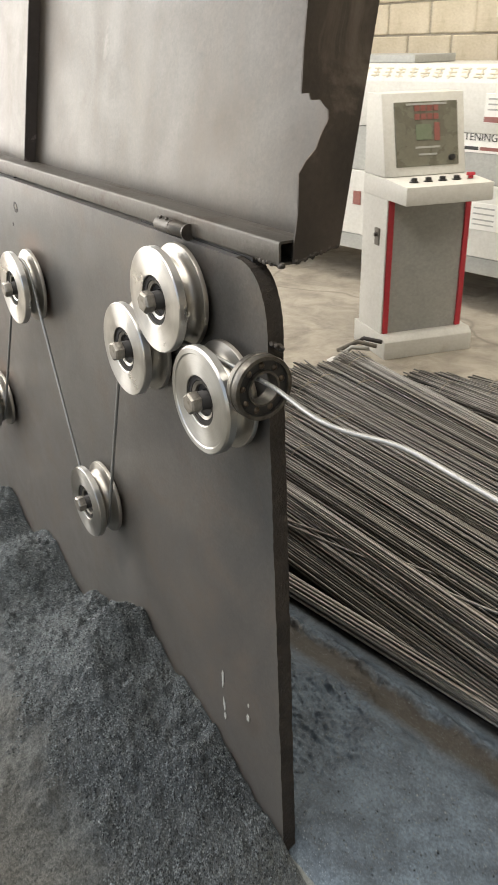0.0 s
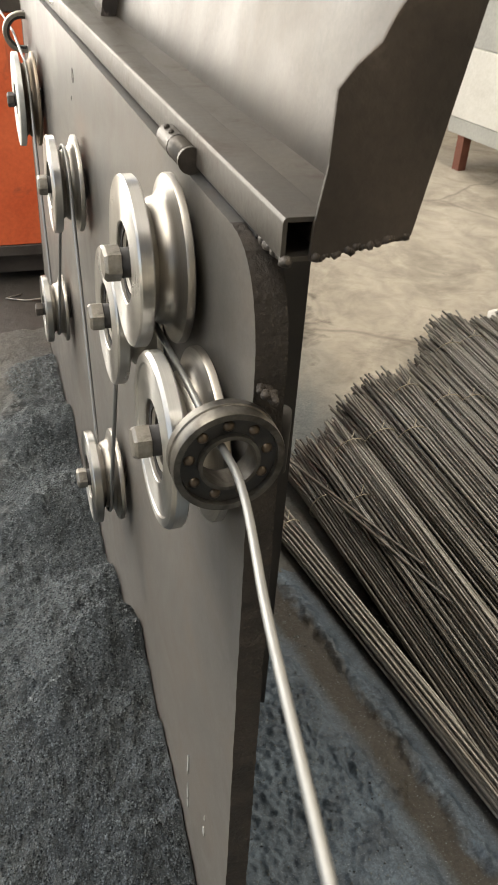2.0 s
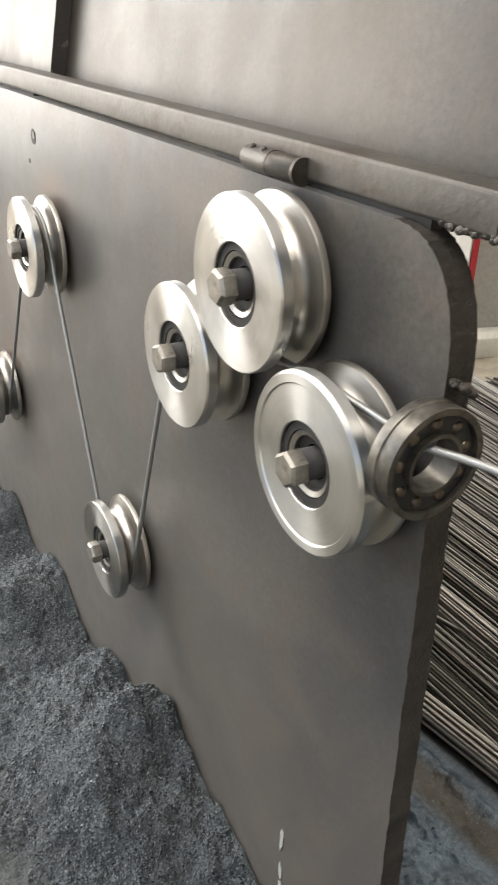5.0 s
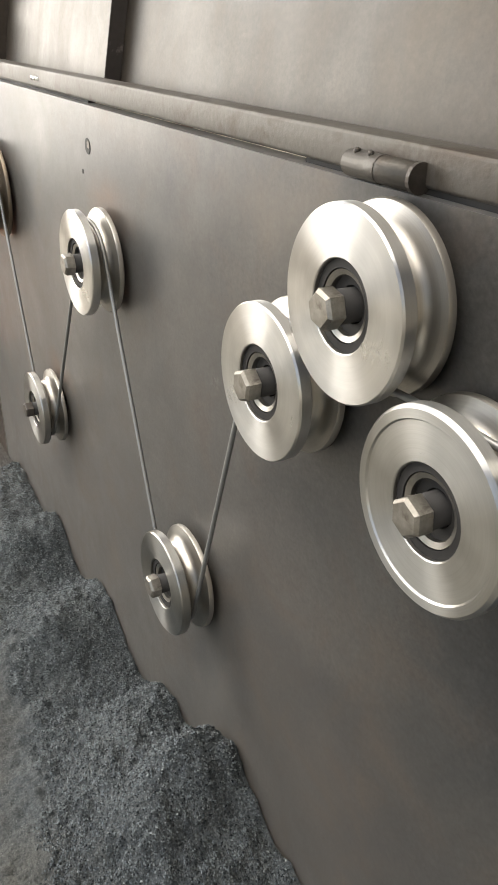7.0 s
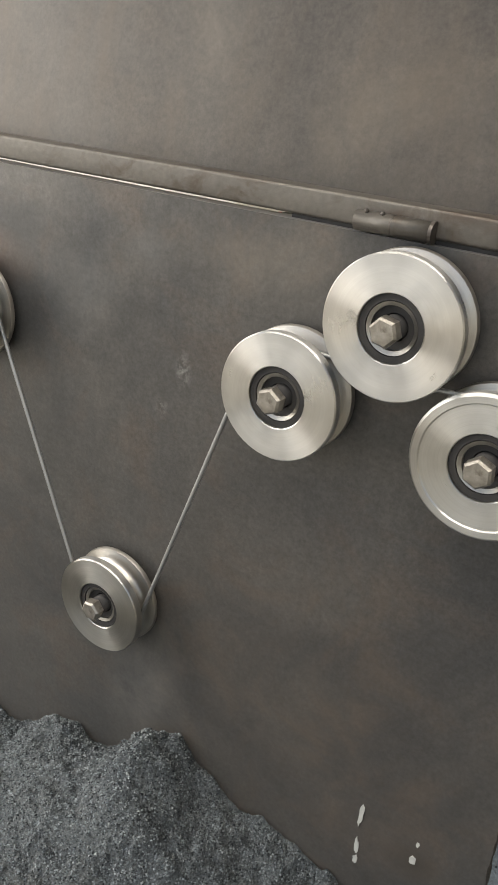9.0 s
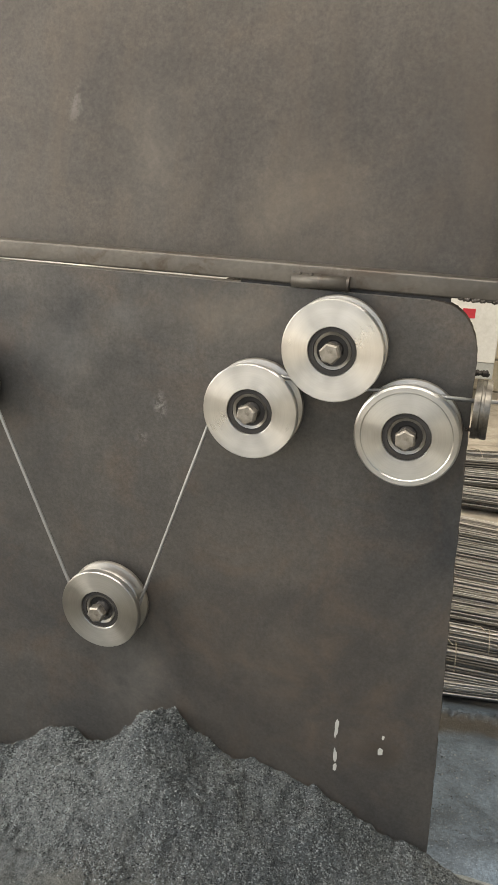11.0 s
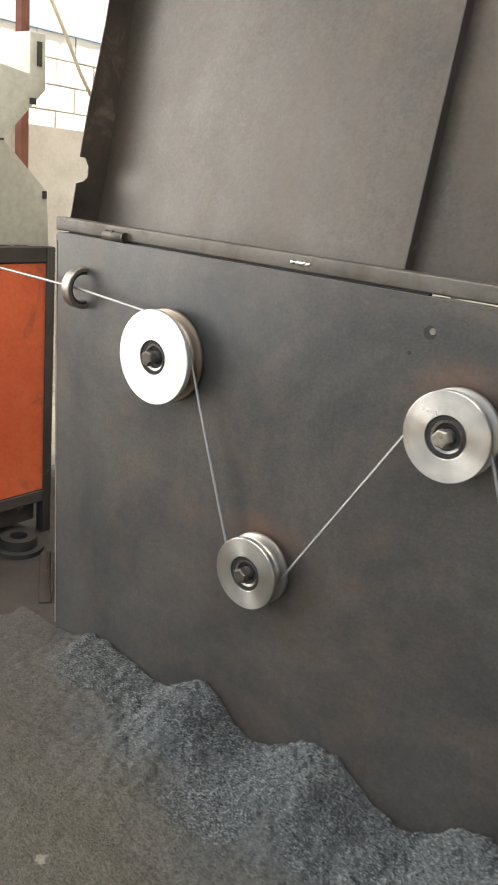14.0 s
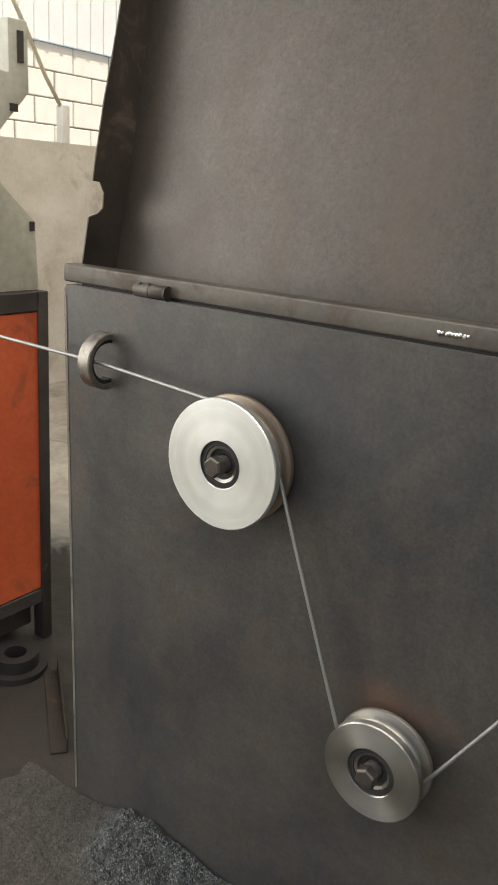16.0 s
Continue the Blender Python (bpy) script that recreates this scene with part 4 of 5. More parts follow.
def pulley(x, z, r, style, spin):
    """A turned sheave on a bearing and a bolt; its bolt comes out of the plate."""
    label = {"bright": "bright turned steel pulley with a deep groove on the plate",
             "grey": "dull greased steel pulley on the plate",
             "rim": "turned steel pulley with a stepped rim on the plate",
             "zinc": "large flat zinc-white disc pulley on the plate"}[style]
    p = thing("pulley", pose(x, 0, z), label, "pulley", GROUP)
    mat = {"bright": M_TURNED, "grey": M_TURNED_GREY, "rim": M_TURNED_RIM, "zinc": M_ZINC}[style]
    hole = 0.0385
    F = -0.062
    prof = [(hole, F + 0.001), (hole + 0.001, F)]
    if style == "rim":
        prof += [(r - 0.012, F), (r - 0.0105, F - 0.0015), (r - 0.003, F - 0.0015)]
    prof += [(r - 0.0015, F), (r, F + 0.002), (r, F + 0.0125), (r - 0.0015, F + 0.014)]
    c = F + 0.028
    for k in range(9):                        # round-bottomed groove
        a = radians(180 * k / 8)
        prof.append((r - 0.008 - 0.0135 * math.sin(a) - (0.006 if k < 4 else 0.0), c - 0.0125 * math.cos(a)))
    prof += [(r - 0.006, F + 0.0415), (r - 0.001, F + 0.043), (r, F + 0.045), (r, F + 0.050), (r - 0.003, F + 0.0515), (hole, F + 0.0515)]
    sheave = part("sheave", revolve(prof, 96), mat, p, "", 35)
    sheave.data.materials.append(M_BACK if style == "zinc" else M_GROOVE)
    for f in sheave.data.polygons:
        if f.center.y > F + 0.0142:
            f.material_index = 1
    # Black ring stands for the darkness of the open bore round the bearing.
    part("dark_bore_ring", revolve([(0.0308, F + 0.004), (hole - 0.0002, F + 0.004), (hole - 0.0002, F + 0.03), (0.0308, F + 0.03)], 48), M_BLACKSTEEL, sheave, "black ring for the dark gap in the bore", 35)
    part("bearing_ring", revolve([(0.0250, F + 0.007), (0.0298, F + 0.005), (0.0306, F + 0.007), (0.0306, F + 0.016), (0.0250, F + 0.016)], 48), M_RING, sheave, "bright bearing ring", 35)
    part("seal", revolve([(0.0160, F + 0.013), (0.0249, F + 0.012), (0.0249, F + 0.022), (0.0160, F + 0.022)], 48), M_BLACKSTEEL, p)
    dark = style == "zinc" or x < -1.2
    part("bolt_shank", tube([(0, -0.008, 0), (0, F - 0.004, 0)], 0.0145, 24), M_BLACKSTEEL, p, "", 40)
    head = part("bolt_head", hexagon(0.0172, F - 0.020, F - 0.004, 0.003), M_BOLT_DARK if dark else M_BOLT, p)
    head.matrix_basis = pose(0, 0, 0, 0, spin, 0)
    part("spacer", revolve([(0.012, -0.0115), (0.026, -0.0115), (0.026, 0.0), (0.012, 0.0)], 32), M_BOLT_DARK, p, "", 40)
    return p, sheave


PULLEYS = [(-0.240, 0.976, 0.0815, "bright", 12), (-0.369, 0.860, 0.0805, "bright", 38), (-0.112, 0.854, 0.0830, "rim", 25), (-0.649, 0.424, 0.0805, "grey", 50),
           (-0.953, 0.838, 0.0815, "bright", 5), (-1.349, 0.422, 0.0800, "grey", 33), (-1.663, 0.832, 0.1060, "zinc", 18)]
SHEAVES = [pulley(*p) for p in PULLEYS]

# ---- guide bearings at both ends ----


def guide_bearing(x, y, z, r, width, label, ring, inner):
    """A ball bearing on edge, its axis along the wire, welded to the plate."""
    g = thing("guide_bearing", pose(x, y, z, 0, 0, 90), label, "bearing", "wire guide bearings")
    w = 0.5 * width
    part("outer_ring", revolve([(r * 0.87, -w), (r * 0.985, -w), (r, -w + 0.002), (r, -0.003), (r * 0.975, -0.002), (r * 0.975, 0.002), (r, 0.003), (r, w - 0.002), (r * 0.985, w), (r * 0.87, w)], 64), ring, g, "", 35)
    part("inner_ring", revolve([(r * 0.48, -w), (r * 0.55, -w), (r * 0.55, w), (r * 0.48, w)], 48), inner, g, "worn inner ring", 35)
    part("cage", revolve([(r * 0.555, -0.007), (r * 0.86, -0.007), (r * 0.86, 0.007), (r * 0.555, 0.007)], 48), M_SEAL, g)
    b = bmesh.new()
    bmesh.ops.create_uvsphere(b, u_segments=14, v_segments=8, radius=r * 0.115)
    ball = part("ball", b, M_BALL, g, "", 60)
    for k in range(9):
        a = 2 * math.pi * (k + 0.3) / 9
        m = pose(r * 0.70 * math.cos(a), -0.005, r * 0.70 * math.sin(a))
        if k == 0:
            ball.matrix_basis = m
        else:
            again("ball", ball, g, m)
    return g


guide_bearing(-0.006, -0.026, 0.904, 0.0465, 0.024, "worn open ball bearing that guides the wire in", M_OILY, M_OILY)
ring_thing = thing("guide_ring", pose(-1.972, -0.010, 0.938, 0, 0, 90), "dull steel guide ring welded upright on the plate", "guide ring")
part("ring", revolve([(0.040, -0.014), (0.048, -0.014), (0.050, -0.012), (0.050, 0.012), (0.048, 0.014), (0.040, 0.014)], 56), M_BOLT, ring_thing, "", 35)
part("rubber_lining", revolve([(0.033, -0.010), (0.0399, -0.010), (0.0399, 0.010), (0.033, 0.010)], 48), M_SEAL, ring_thing, "", 35)
bead(weld_run(-0.020, 0.004, 0.955, 4, 0.0045, 12), M_EDGE, frame_thing)
bead(weld_run(-0.022, 0.012, 0.951, 5, 0.0042, 15), M_EDGE, frame_thing)
bead(weld_run(-0.024, 0.000, 0.861, 4, 0.0045, 16), M_EDGE, frame_thing)
bead(weld_run(-1.985, -0.002, 0.985, 4, 0.007, 13), M_WELD, frame_thing)

# ---- the wire ----
WIRE_R, WIRE_Y = 0.0033, -0.034
GROOVE = 0.0215 - WIRE_R


def wire_route():
    """The wire in the plate's plane: over and under the pulleys, tangent to tangent."""
    # centre, radius, turn (+1: counter-clockwise as one looks at the plate)
    stops = [(-0.112, 0.854, 0.083 - GROOVE, 1), (-0.240, 0.976, 0.0815 - GROOVE, -1), (-0.369, 0.860, 0.0805 - GROOVE, 1), (-0.649, 0.424, 0.0805 - GROOVE, -1),
             (-0.953, 0.838, 0.0815 - GROOVE, 1), (-1.349, 0.422, 0.08 - GROOVE, -1), (-1.663, 0.832, 0.106 - GROOVE, 1)]
    return stops


def tangent(c0, r0, s0, c1, r1, s1):
    """Ends of the belt line that leaves circle 0 and meets circle 1; s is the sense of turn."""
    d = Vector((c1[0] - c0[0], c1[1] - c0[1]))
    L = d.length
    u = d / L
    n = Vector((-u.y, u.x))
    k = (s0 * r0 - s1 * r1) / L
    q = math.sqrt(max(0.0, 1 - k * k))
    m = u * k - n * q
    return (Vector(c0) + m * (s0 * r0), Vector(c1) + m * (s1 * r1))


def wire_points():
    stops = wire_route()
    circles = [((0.0, 0.918), 0.0001, 1)] + [((x, z), r, s) for x, z, r, s in stops] + [((-1.96, 0.940), 0.0001, 1)]
    spans = [tangent(a[0], a[1], a[2], b[0], b[1], b[2]) for a, b in zip(circles, circles[1:])]
    pts = [spans[0][0]]
    for i in range(1, len(circles) - 1):
        c, r, s = Vector(circles[i][0]), circles[i][1], circles[i][2]
        a, b = spans[i - 1][1] - c, spans[i][0] - c
        a0, b0 = math.atan2(a.y, a.x), math.atan2(b.y, b.x)
        turn = (b0 - a0) * s % (2 * math.pi)
        n = max(2, int(turn / radians(7)))
        for k in range(n + 1):
            w = a0 + s * turn * k / n
            pts.append(c + Vector((math.cos(w), math.sin(w))) * r)
    pts.append(spans[-1][1])
    return [(p.x, WIRE_Y, p.y) for p in pts]


line = wire_points() + [(-2.3, -0.045, 0.950), (-2.60, -0.058, 0.966)]
wire = part("steel_wire", tube(line, WIRE_R, 10), M_WIRE, None, "", 50)
tagged(wire, "bright drawn steel wire threaded over the pulleys", "wire")
TAIL_STEP, TAIL_N, TAIL_FROM = 0.0125, 32, Vector((0.0, -0.032, 0.918))
tail_pieces = []
tail_thing = thing("wire_tail", pose(*TAIL_FROM), "bright steel wire running in from the coil", "wire")


def tail_piece(length):
    return tube([(0, 0, 0), (length, 0, 0)], WIRE_R, 14, False)


short = part("wire_length", tail_piece(TAIL_STEP), M_WIRE, tail_thing, "", 50)
tail_pieces.append(short)
for k in range(1, TAIL_N):
    tail_pieces.append(again("wire_length", short, tail_thing, pose(0, 0, 0)))
tail_pieces.append(part("wire_length", tail_piece(2.6), M_WIRE, tail_thing, "", 50))

# ---- rebar bundles ----


def rebar_bundle(x_end, y, z, width, height, heading, seed, mat, tie_at):
    """A bundle of straight bars packed side by side, its cut ends uneven, tied with wire."""
    rnd = random.Random(seed)
    b = thing("rebar_bundle", pose(x_end, y, z, 0, 0, heading), "tied bundle of thin dark steel reinforcing bars on the floor", "rebar bundle", "rebar bundles on the floor")
    vs, fs = [], []
    R, n = 0.0034, 6
    rings = (0.0, 0.16, 0.5, 1.1, 1.9, 3.2)
    pitch = 2.25 * R
    cells = []
    for j in range(-12, 13):
        for i in range(-14, 15):
            cy, cz = (i + 0.5 * (j % 2)) * pitch, j * pitch * 0.87
            if (cy / (0.5 * width)) ** 2 + (cz / (0.5 * height)) ** 2 <= 1.0:
                cells.append((cy, cz))
    for cy, cz in cells:
        if rnd.random() < 0.08:
            continue
        start = rnd.gauss(0, 0.016) + (0.05 * rnd.random() if rnd.random() < 0.1 else 0)
        drift, fan = rnd.gauss(0, 0.010), rnd.gauss(0, 0.10)
        sag = rnd.uniform(0.3, 1.0)
        base = len(vs)
        for x in rings:
            loose = max(0.0, 0.30 - x) ** 2
            px = x + (start if x < 0.1 else 0.0)
            py = cy * (1 + 1.8 * loose) + drift * x / 3.2 + fan * loose + rnd.gauss(0, 0.0012)
            pz = cz * (1 + 1.2 * loose) - 0.10 * sag * loose * (1 if cz > 0 else 0.2) + rnd.gauss(0, 0.0010)
            for k in range(n):
                t = 2 * math.pi * k / n
                vs.append((px, py + R * math.cos(t), pz + R * math.sin(t)))
        for i in range(len(rings) - 1):
            for k in range(n):
                u, w = base + i * n + k, base + i * n + (k + 1) % n
                fs.append((u, w, w + n, u + n))
        fs.append(tuple(base + k for k in range(n))[::-1])
    me = bpy.data.meshes.new("rebar")
    me.from_pydata(vs, [], fs)
    me.polygons.foreach_set("use_smooth", [len(p.vertices) == 4 for p in me.polygons])
    me.materials.append(mat)
    bars = new("rebar", me)
    bars.parent = b
    bars["kind"] = "stuff"
    for at in tie_at:
        loop = []
        for k in range(25):
            t = 2 * math.pi * k / 24
            loop.append((at + 0.012 * math.sin(t * 0.5), (0.5 * width + 0.007) * math.cos(t), (0.5 * height + 0.007) * math.sin(t)))
        tie = tube(loop, 0.0016, 6)
        join(tie, tube([(at, 0.0, 0.5 * height + 0.004), (at - 0.015, 0.012, 0.5 * height + 0.012), (at - 0.03, 0.02, 0.5 * height + 0.006)], 0.0015, 6))
        part("tie_wire", tie, M_TIE, b, "", 60)
    return b


# end, y, height of the middle, width, thickness, heading
BUNDLES = [(-1.02, 0.430, 0.026, 0.058, 0.046, 8.5), (-1.17, 0.560, 0.034, 0.075, 0.060, 2.4), (-1.19, 0.625, 0.062, 0.085, 0.085, 1.0),
           (-1.21, 0.690, 0.088, 0.090, 0.085, 0.2), (-1.30, 0.775, 0.105, 0.100, 0.090, 0.4), (-1.37, 0.865, 0.112, 0.100, 0.090, -0.6),
           (-1.40, 0.955, 0.112, 0.100, 0.095, -1.9), (-1.41, 1.045, 0.112, 0.100, 0.095, -1.5), (-1.50, 1.135, 0.100, 0.100, 0.095, -2.4),
           (-1.63, 1.230, 0.105, 0.110, 0.095, -2.2), (-1.73, 1.325, 0.115, 0.110, 0.095, -3.2), (-1.74, 1.480, 0.085, 0.120, 0.090, -4.2),
           (-1.84, 1.690, 0.060, 0.130, 0.080, -6.0), (-1.52, 1.800, 0.045, 0.120, 0.070, 2.0), (-1.46, 1.870, 0.042, 0.120, 0.070, 8.0),
           (-1.34, 1.960, 0.040, 0.120, 0.065, 12.0), (-1.15, 2.050, 0.036, 0.110, 0.060, 15.0)]
for k, (bx, by, bz, w, h, turn) in enumerate(BUNDLES):
    rebar_bundle(bx, by, FLOOR + bz, w, h, turn, 40 + k, M_REBAR_BRIGHT if k in (0, 3, 12) else M_REBAR, (0.10 + 0.09 * (k % 3), 1.2 + 0.1 * (k % 2)))
for k, (bx, by) in enumerate([(-1.15, 0.70), (-1.32, 0.87), (-1.42, 1.04), (-1.55, 1.21), (-1.66, 1.40)]):
    rebar_bundle(bx, by, FLOOR + 0.028, 0.19, 0.050, 1.0 - k, 80 + k, M_REBAR, (0.5,))

for (x0, y0, z0, x1, y1, z1) in ((-1.17, 0.50, 0.085, 0.3, 0.93, 0.165), (-1.16, 0.515, 0.08, 0.4, 0.86, 0.165)):
    tagged(part("loose_rebar", tube([(x0, y0, FLOOR + z0), (0.5 * (x0 + x1), 0.5 * (y0 + y1), FLOOR + 0.5 * (z0 + z1) - 0.004), (x1, y1, FLOOR + z1)], 0.0036, 8), M_REBAR_BRIGHT, None, "", 60),
           "single thin steel bar lying across the bundles", "rebar", "loose bars")

# ---- control console ----
CON = pose(-1.85, 1.925, FLOOR, 0, 0, 74.7)     # own x along its front, y to its back
console = thing("control_console", CON, "cream steel control console with a sloping panel and red edges", "control console")
CW = 0.47


def side_wedge(outline, x0, x1):
    """An outline of (y, z) pushed from x0 to x1."""
    bm = prism([(y, z) for y, z in outline], x0, x1)
    for v in bm.verts:
        v.co = Vector((v.co.y, v.co.x, v.co.z))
    bmesh.ops.recalc_face_normals(bm, faces=bm.faces[:])
    bmesh.ops.bevel(bm, geom=bm.edges[:], offset=0.004, segments=2, affect='EDGES', profile=0.5)
    return bm


part("plinth", side_wedge([(0.0, 0.0), (0.34, 0.0), (0.34, 0.11), (0.03, 0.11), (0.0, 0.085)], 0.0, CW), M_WHITE, console, "", 30)
part("pedestal", box(0.012, CW - 0.035, 0.065, 0.30, 0.11, 0.735, 0.004), M_GREY, console, "grey pedestal with red front edges", 30)
part("pedestal_side", box(0.006, 0.0125, 0.06, 0.304, 0.11, 0.80, 0.002), M_WHITE, console)
for x in (0.014, CW - 0.064):
    part("red_strip", box(x, x + 0.028, 0.056, 0.066, 0.112, 0.735, 0.002), M_RED, console, "red corner strip")
part("shelf", side_wedge([(-0.12, 0.735), (0.30, 0.735), (0.30, 0.825), (0.10, 0.825), (-0.12, 0.812)], 0.0, 0.425), M_WHITE, console, "", 30)
HEAD = [(0.085, 0.826), (0.30, 0.826), (0.30, 1.165), (0.165, 1.165)]
part("head", side_wedge(HEAD, 0.0, 0.405), M_WHITE, console, "", 30)
TILTP = math.degrees(math.atan2(0.08, 0.339))
panel = part("control_panel", box(-0.155, 0.155, -0.006, 0.004, -0.135, 0.135, 0.002), M_PANEL, console, "olive control film with red and green print")
panel.matrix_basis = pose(0.212, 0.1245, 0.996, -TILTP, 0, 0)
for r_, zz in enumerate((0.095, 0.06)):
    for c_ in range(4):
        x0 = -0.06 + 0.031 * c_
        part("key_print", box(x0, x0 + 0.025, -0.009, -0.0055, zz, zz + 0.024), M_PANEL_RED, panel)
part("key_print", box(-0.055, 0.02, -0.009, -0.0055, -0.025, 0.04), M_PANEL_GREEN, panel)
part("key_print", box(0.035, 0.062, -0.009, -0.0055, -0.03, 0.045), M_PANEL_RED, panel)
for zz, w in ((0.12, 0.2), (-0.06, 0.12), (-0.09, 0.09)):
    part("print_line", box(-0.5 * w, 0.5 * w, -0.0085, -0.0055, zz, zz + 0.008), M_GREY, panel)
knob = part("panel_knob", revolve([(0.0005, -0.02), (0.012, -0.02), (0.013, 0.0), (0.0005, 0.0)], 20), M_BLACK, panel, "", 40)
knob.matrix_basis = pose(0.115, -0.006, -0.105)
for i, x in enumerate((0.08, 0.15, 0.22, 0.29)):
    bt = part("button", revolve([(0.0005, -0.02), (0.013, -0.018), (0.014, -0.005), (0.020, -0.004), (0.020, 0.0), (0.0005, 0.0)], 20), M_BLACK, console, "black push button", 40)
    bt.matrix_basis = pose(x, -0.03, 0.817, -94, 0, 0)
stop = part("button", revolve([(0.0005, -0.028), (0.018, -0.026), (0.020, -0.014), (0.012, -0.012), (0.012, 0.0), (0.0005, 0.0)], 20), M_RED, console, "red stop button", 40)
stop.matrix_basis = pose(0.36, -0.03, 0.818, -94, 0, 0)
part("latch", box(0.000, 0.007, 0.12, 0.165, 0.52, 0.60, 0.003), M_RAIL, console, "chrome latch plate")
part("latch_knob", tube([(0.002, 0.14, 0.57), (-0.012, 0.14, 0.57)], 0.009, 12), M_BOLT_DARK, console, "", 40)

# loose cable stubs and rag beside the console
for k, (a, b) in enumerate((((-1.80, 1.83, 0.06), (-1.95, 1.72, 0.02)), ((-1.79, 1.85, 0.08), (-1.97, 1.79, 0.01)), ((-1.82, 1.80, 0.05), (-1.90, 1.66, 0.00)))):
    mid = tuple(0.5 * (u + w) for u, w in zip(a, b))
    cb = part("cable_stub", tube([a, (mid[0], mid[1], mid[2] + 0.035), b], 0.010, 10), (M_RAIL, M_DARK, M_GREY)[k], None, "", 50)
    tagged(cb, "short end of dull cable lying by the console", "cable", "cable ends")
rag = bmesh.new()
bmesh.ops.create_icosphere(rag, subdivisions=3, radius=0.035)
for v in rag.verts:
    v.co = Vector((v.co.x, v.co.y, max(-0.02, v.co.z * 0.7))) * (1 + 0.35 * fbm(v.co.x * 30, v.co.y * 30, v.co.z * 30))
rag_ob = part("rag", rag, M_PAPER, None, "", 80)
rag_ob.matrix_basis = pose(-1.93, 1.69, FLOOR + 0.02)
tagged(rag_ob, "crumpled pale rag on the floor", "rag")
card = part("cardboard_scrap", box(-0.07, 0.07, -0.05, 0.05, 0, 0.006, 0.002), M_GOLD, None)
card.matrix_basis = pose(-1.52, 1.80, FLOOR, 0, 0, 20)
tagged(card, "flat scrap of tan cardboard on the floor", "cardboard")

# ---- long cream machine behind the console ----
machine = thing("straightening_machine", pose(-3.1, 2.72, FLOOR, 0, 0, 8) @ pose(3.1, 0, 0), "long cream and grey wire straightening machine", "machine")
MX0, MX1 = -4.0, 0.06
part("skirt", box(MX0, MX1, 0.0, 0.7, 0.21, 0.30, 0.004), M_GREY, machine, "grey skirt")
part("lower_panel", box(MX0, MX1, -0.006, 0.7, 0.302, 0.68, 0.005), M_WHITE, machine)
part("middle_panel", box(MX0, MX1, 0.004, 0.7, 0.682, 0.93, 0.004), M_GREY, machine, "grey middle band")
part("upper_panel", side_wedge([(-0.01, 0.932), (0.7, 0.932), (0.7, 1.255), (0.05, 1.255), (-0.01, 1.17)], MX0, MX1), M_WHITE, machine, "", 30)
part("top_rib", box(-3.4, -2.75, 0.12, 0.5, 1.256, 1.30, 0.006), M_GREY, machine)
slot = part("vent_slot", box(-0.022, 0.022, -0.010, -0.005, -0.006, 0.006), M_BLACK, machine)
first = True
for r_ in range(3):
    for c_ in range(40):
        x = -3.9 + c_ * 0.09 + 0.045 * (r_ % 2)
        if int((x + 4) / 0.45) % 2 == 0:
            continue
        mm = pose(x, 0, 0.385 + 0.035 * r_)
        if first:
            slot.matrix_basis, first = mm, False
        else:
            again("vent_slot", slot, machine, mm)
for x in (-3.9, -0.4):
    for y in (0.03, 0.6):
        part("leg", box(x - 0.03, x + 0.03, y, y + 0.06, 0.0, 0.21, 0.003), M_RUSTRED, machine, "brown-red leg")
# lettering on the top band, kept as plain marks
rnd_mark = random.Random(3)
for c_ in range(14):
    x = -3.05 + c_ * 0.085
    bm = bmesh.new()
    for k in range(3):
        z = -0.024 + 0.022 * k + rnd_mark.uniform(-0.004, 0.004)
        box(x + rnd_mark.uniform(0, 0.012), x + 0.058, -0.002, 0.002, z, z + 0.007, 0, 2, bm)
    u = x + rnd_mark.uniform(0.015, 0.045)
    box(u, u + 0.008, -0.0025, 0.0015, -0.03, 0.03, 0, 2, bm)
    part("letter_mark", bm, M_GOLD, machine).matrix_basis = pose(0, 0.018, 1.213, -35, 0, 0)


def words(name, text, size, m, mat, parent):
    cu = bpy.data.curves.new(name, 'FONT')
    cu.body, cu.size, cu.extrude = text, size, 0.0008
    cu.align_x, cu.align_y = 'CENTER', 'CENTER'
    tmp = bpy.data.objects.new(name, cu)
    me = bpy.data.meshes.new_from_object(tmp)
    bpy.data.objects.remove(tmp)
    bpy.data.curves.remove(cu)
    me.materials.append(mat)
    ob = new(name, me)
    ob.parent = parent
    ob.matrix_basis = m
    return ob


part("side_sticker", box(-0.14, -0.075, -0.010, -0.0065, 0.535, 0.585), M_RED, machine, "red sticker")
sign = part("name_sign", box(-0.18, 0.125, -0.003, 0.003, -0.058, 0.058, 0.002), M_PAPER, machine, "white sign with black and red lettering")
sign.matrix_basis = pose(-2.205, 0.0, 0.895)
words("sign_word", "TENING", 0.056, pose(0.010, -0.0045, 0.018, 90, 0, 0), M_PRINT, sign)
part("sign_line", box(-0.15, 0.0, -0.0045, -0.0028, -0.045, -0.028), M_PRINT, sign)
part("sign_line", box(0.01, 0.12, -0.0045, -0.0028, -0.045, -0.028), M_PANEL_RED, sign)
note = part("notice", box(-0.09, 0.09, -0.003, 0.003, -0.07, 0.07, 0.002), M_PAPER, machine, "small white notice with a red foot")
note.matrix_basis = pose(-2.09, -0.016, 1.055)
part("notice_foot", box(-0.088, 0.088, -0.0045, -0.0028, -0.066, -0.04), M_PANEL_RED, note)
for zz in (0.04, 0.015, -0.01):
    part("notice_line", box(-0.07, 0.07, -0.0045, -0.0028, zz, zz + 0.008), M_GREY, note)
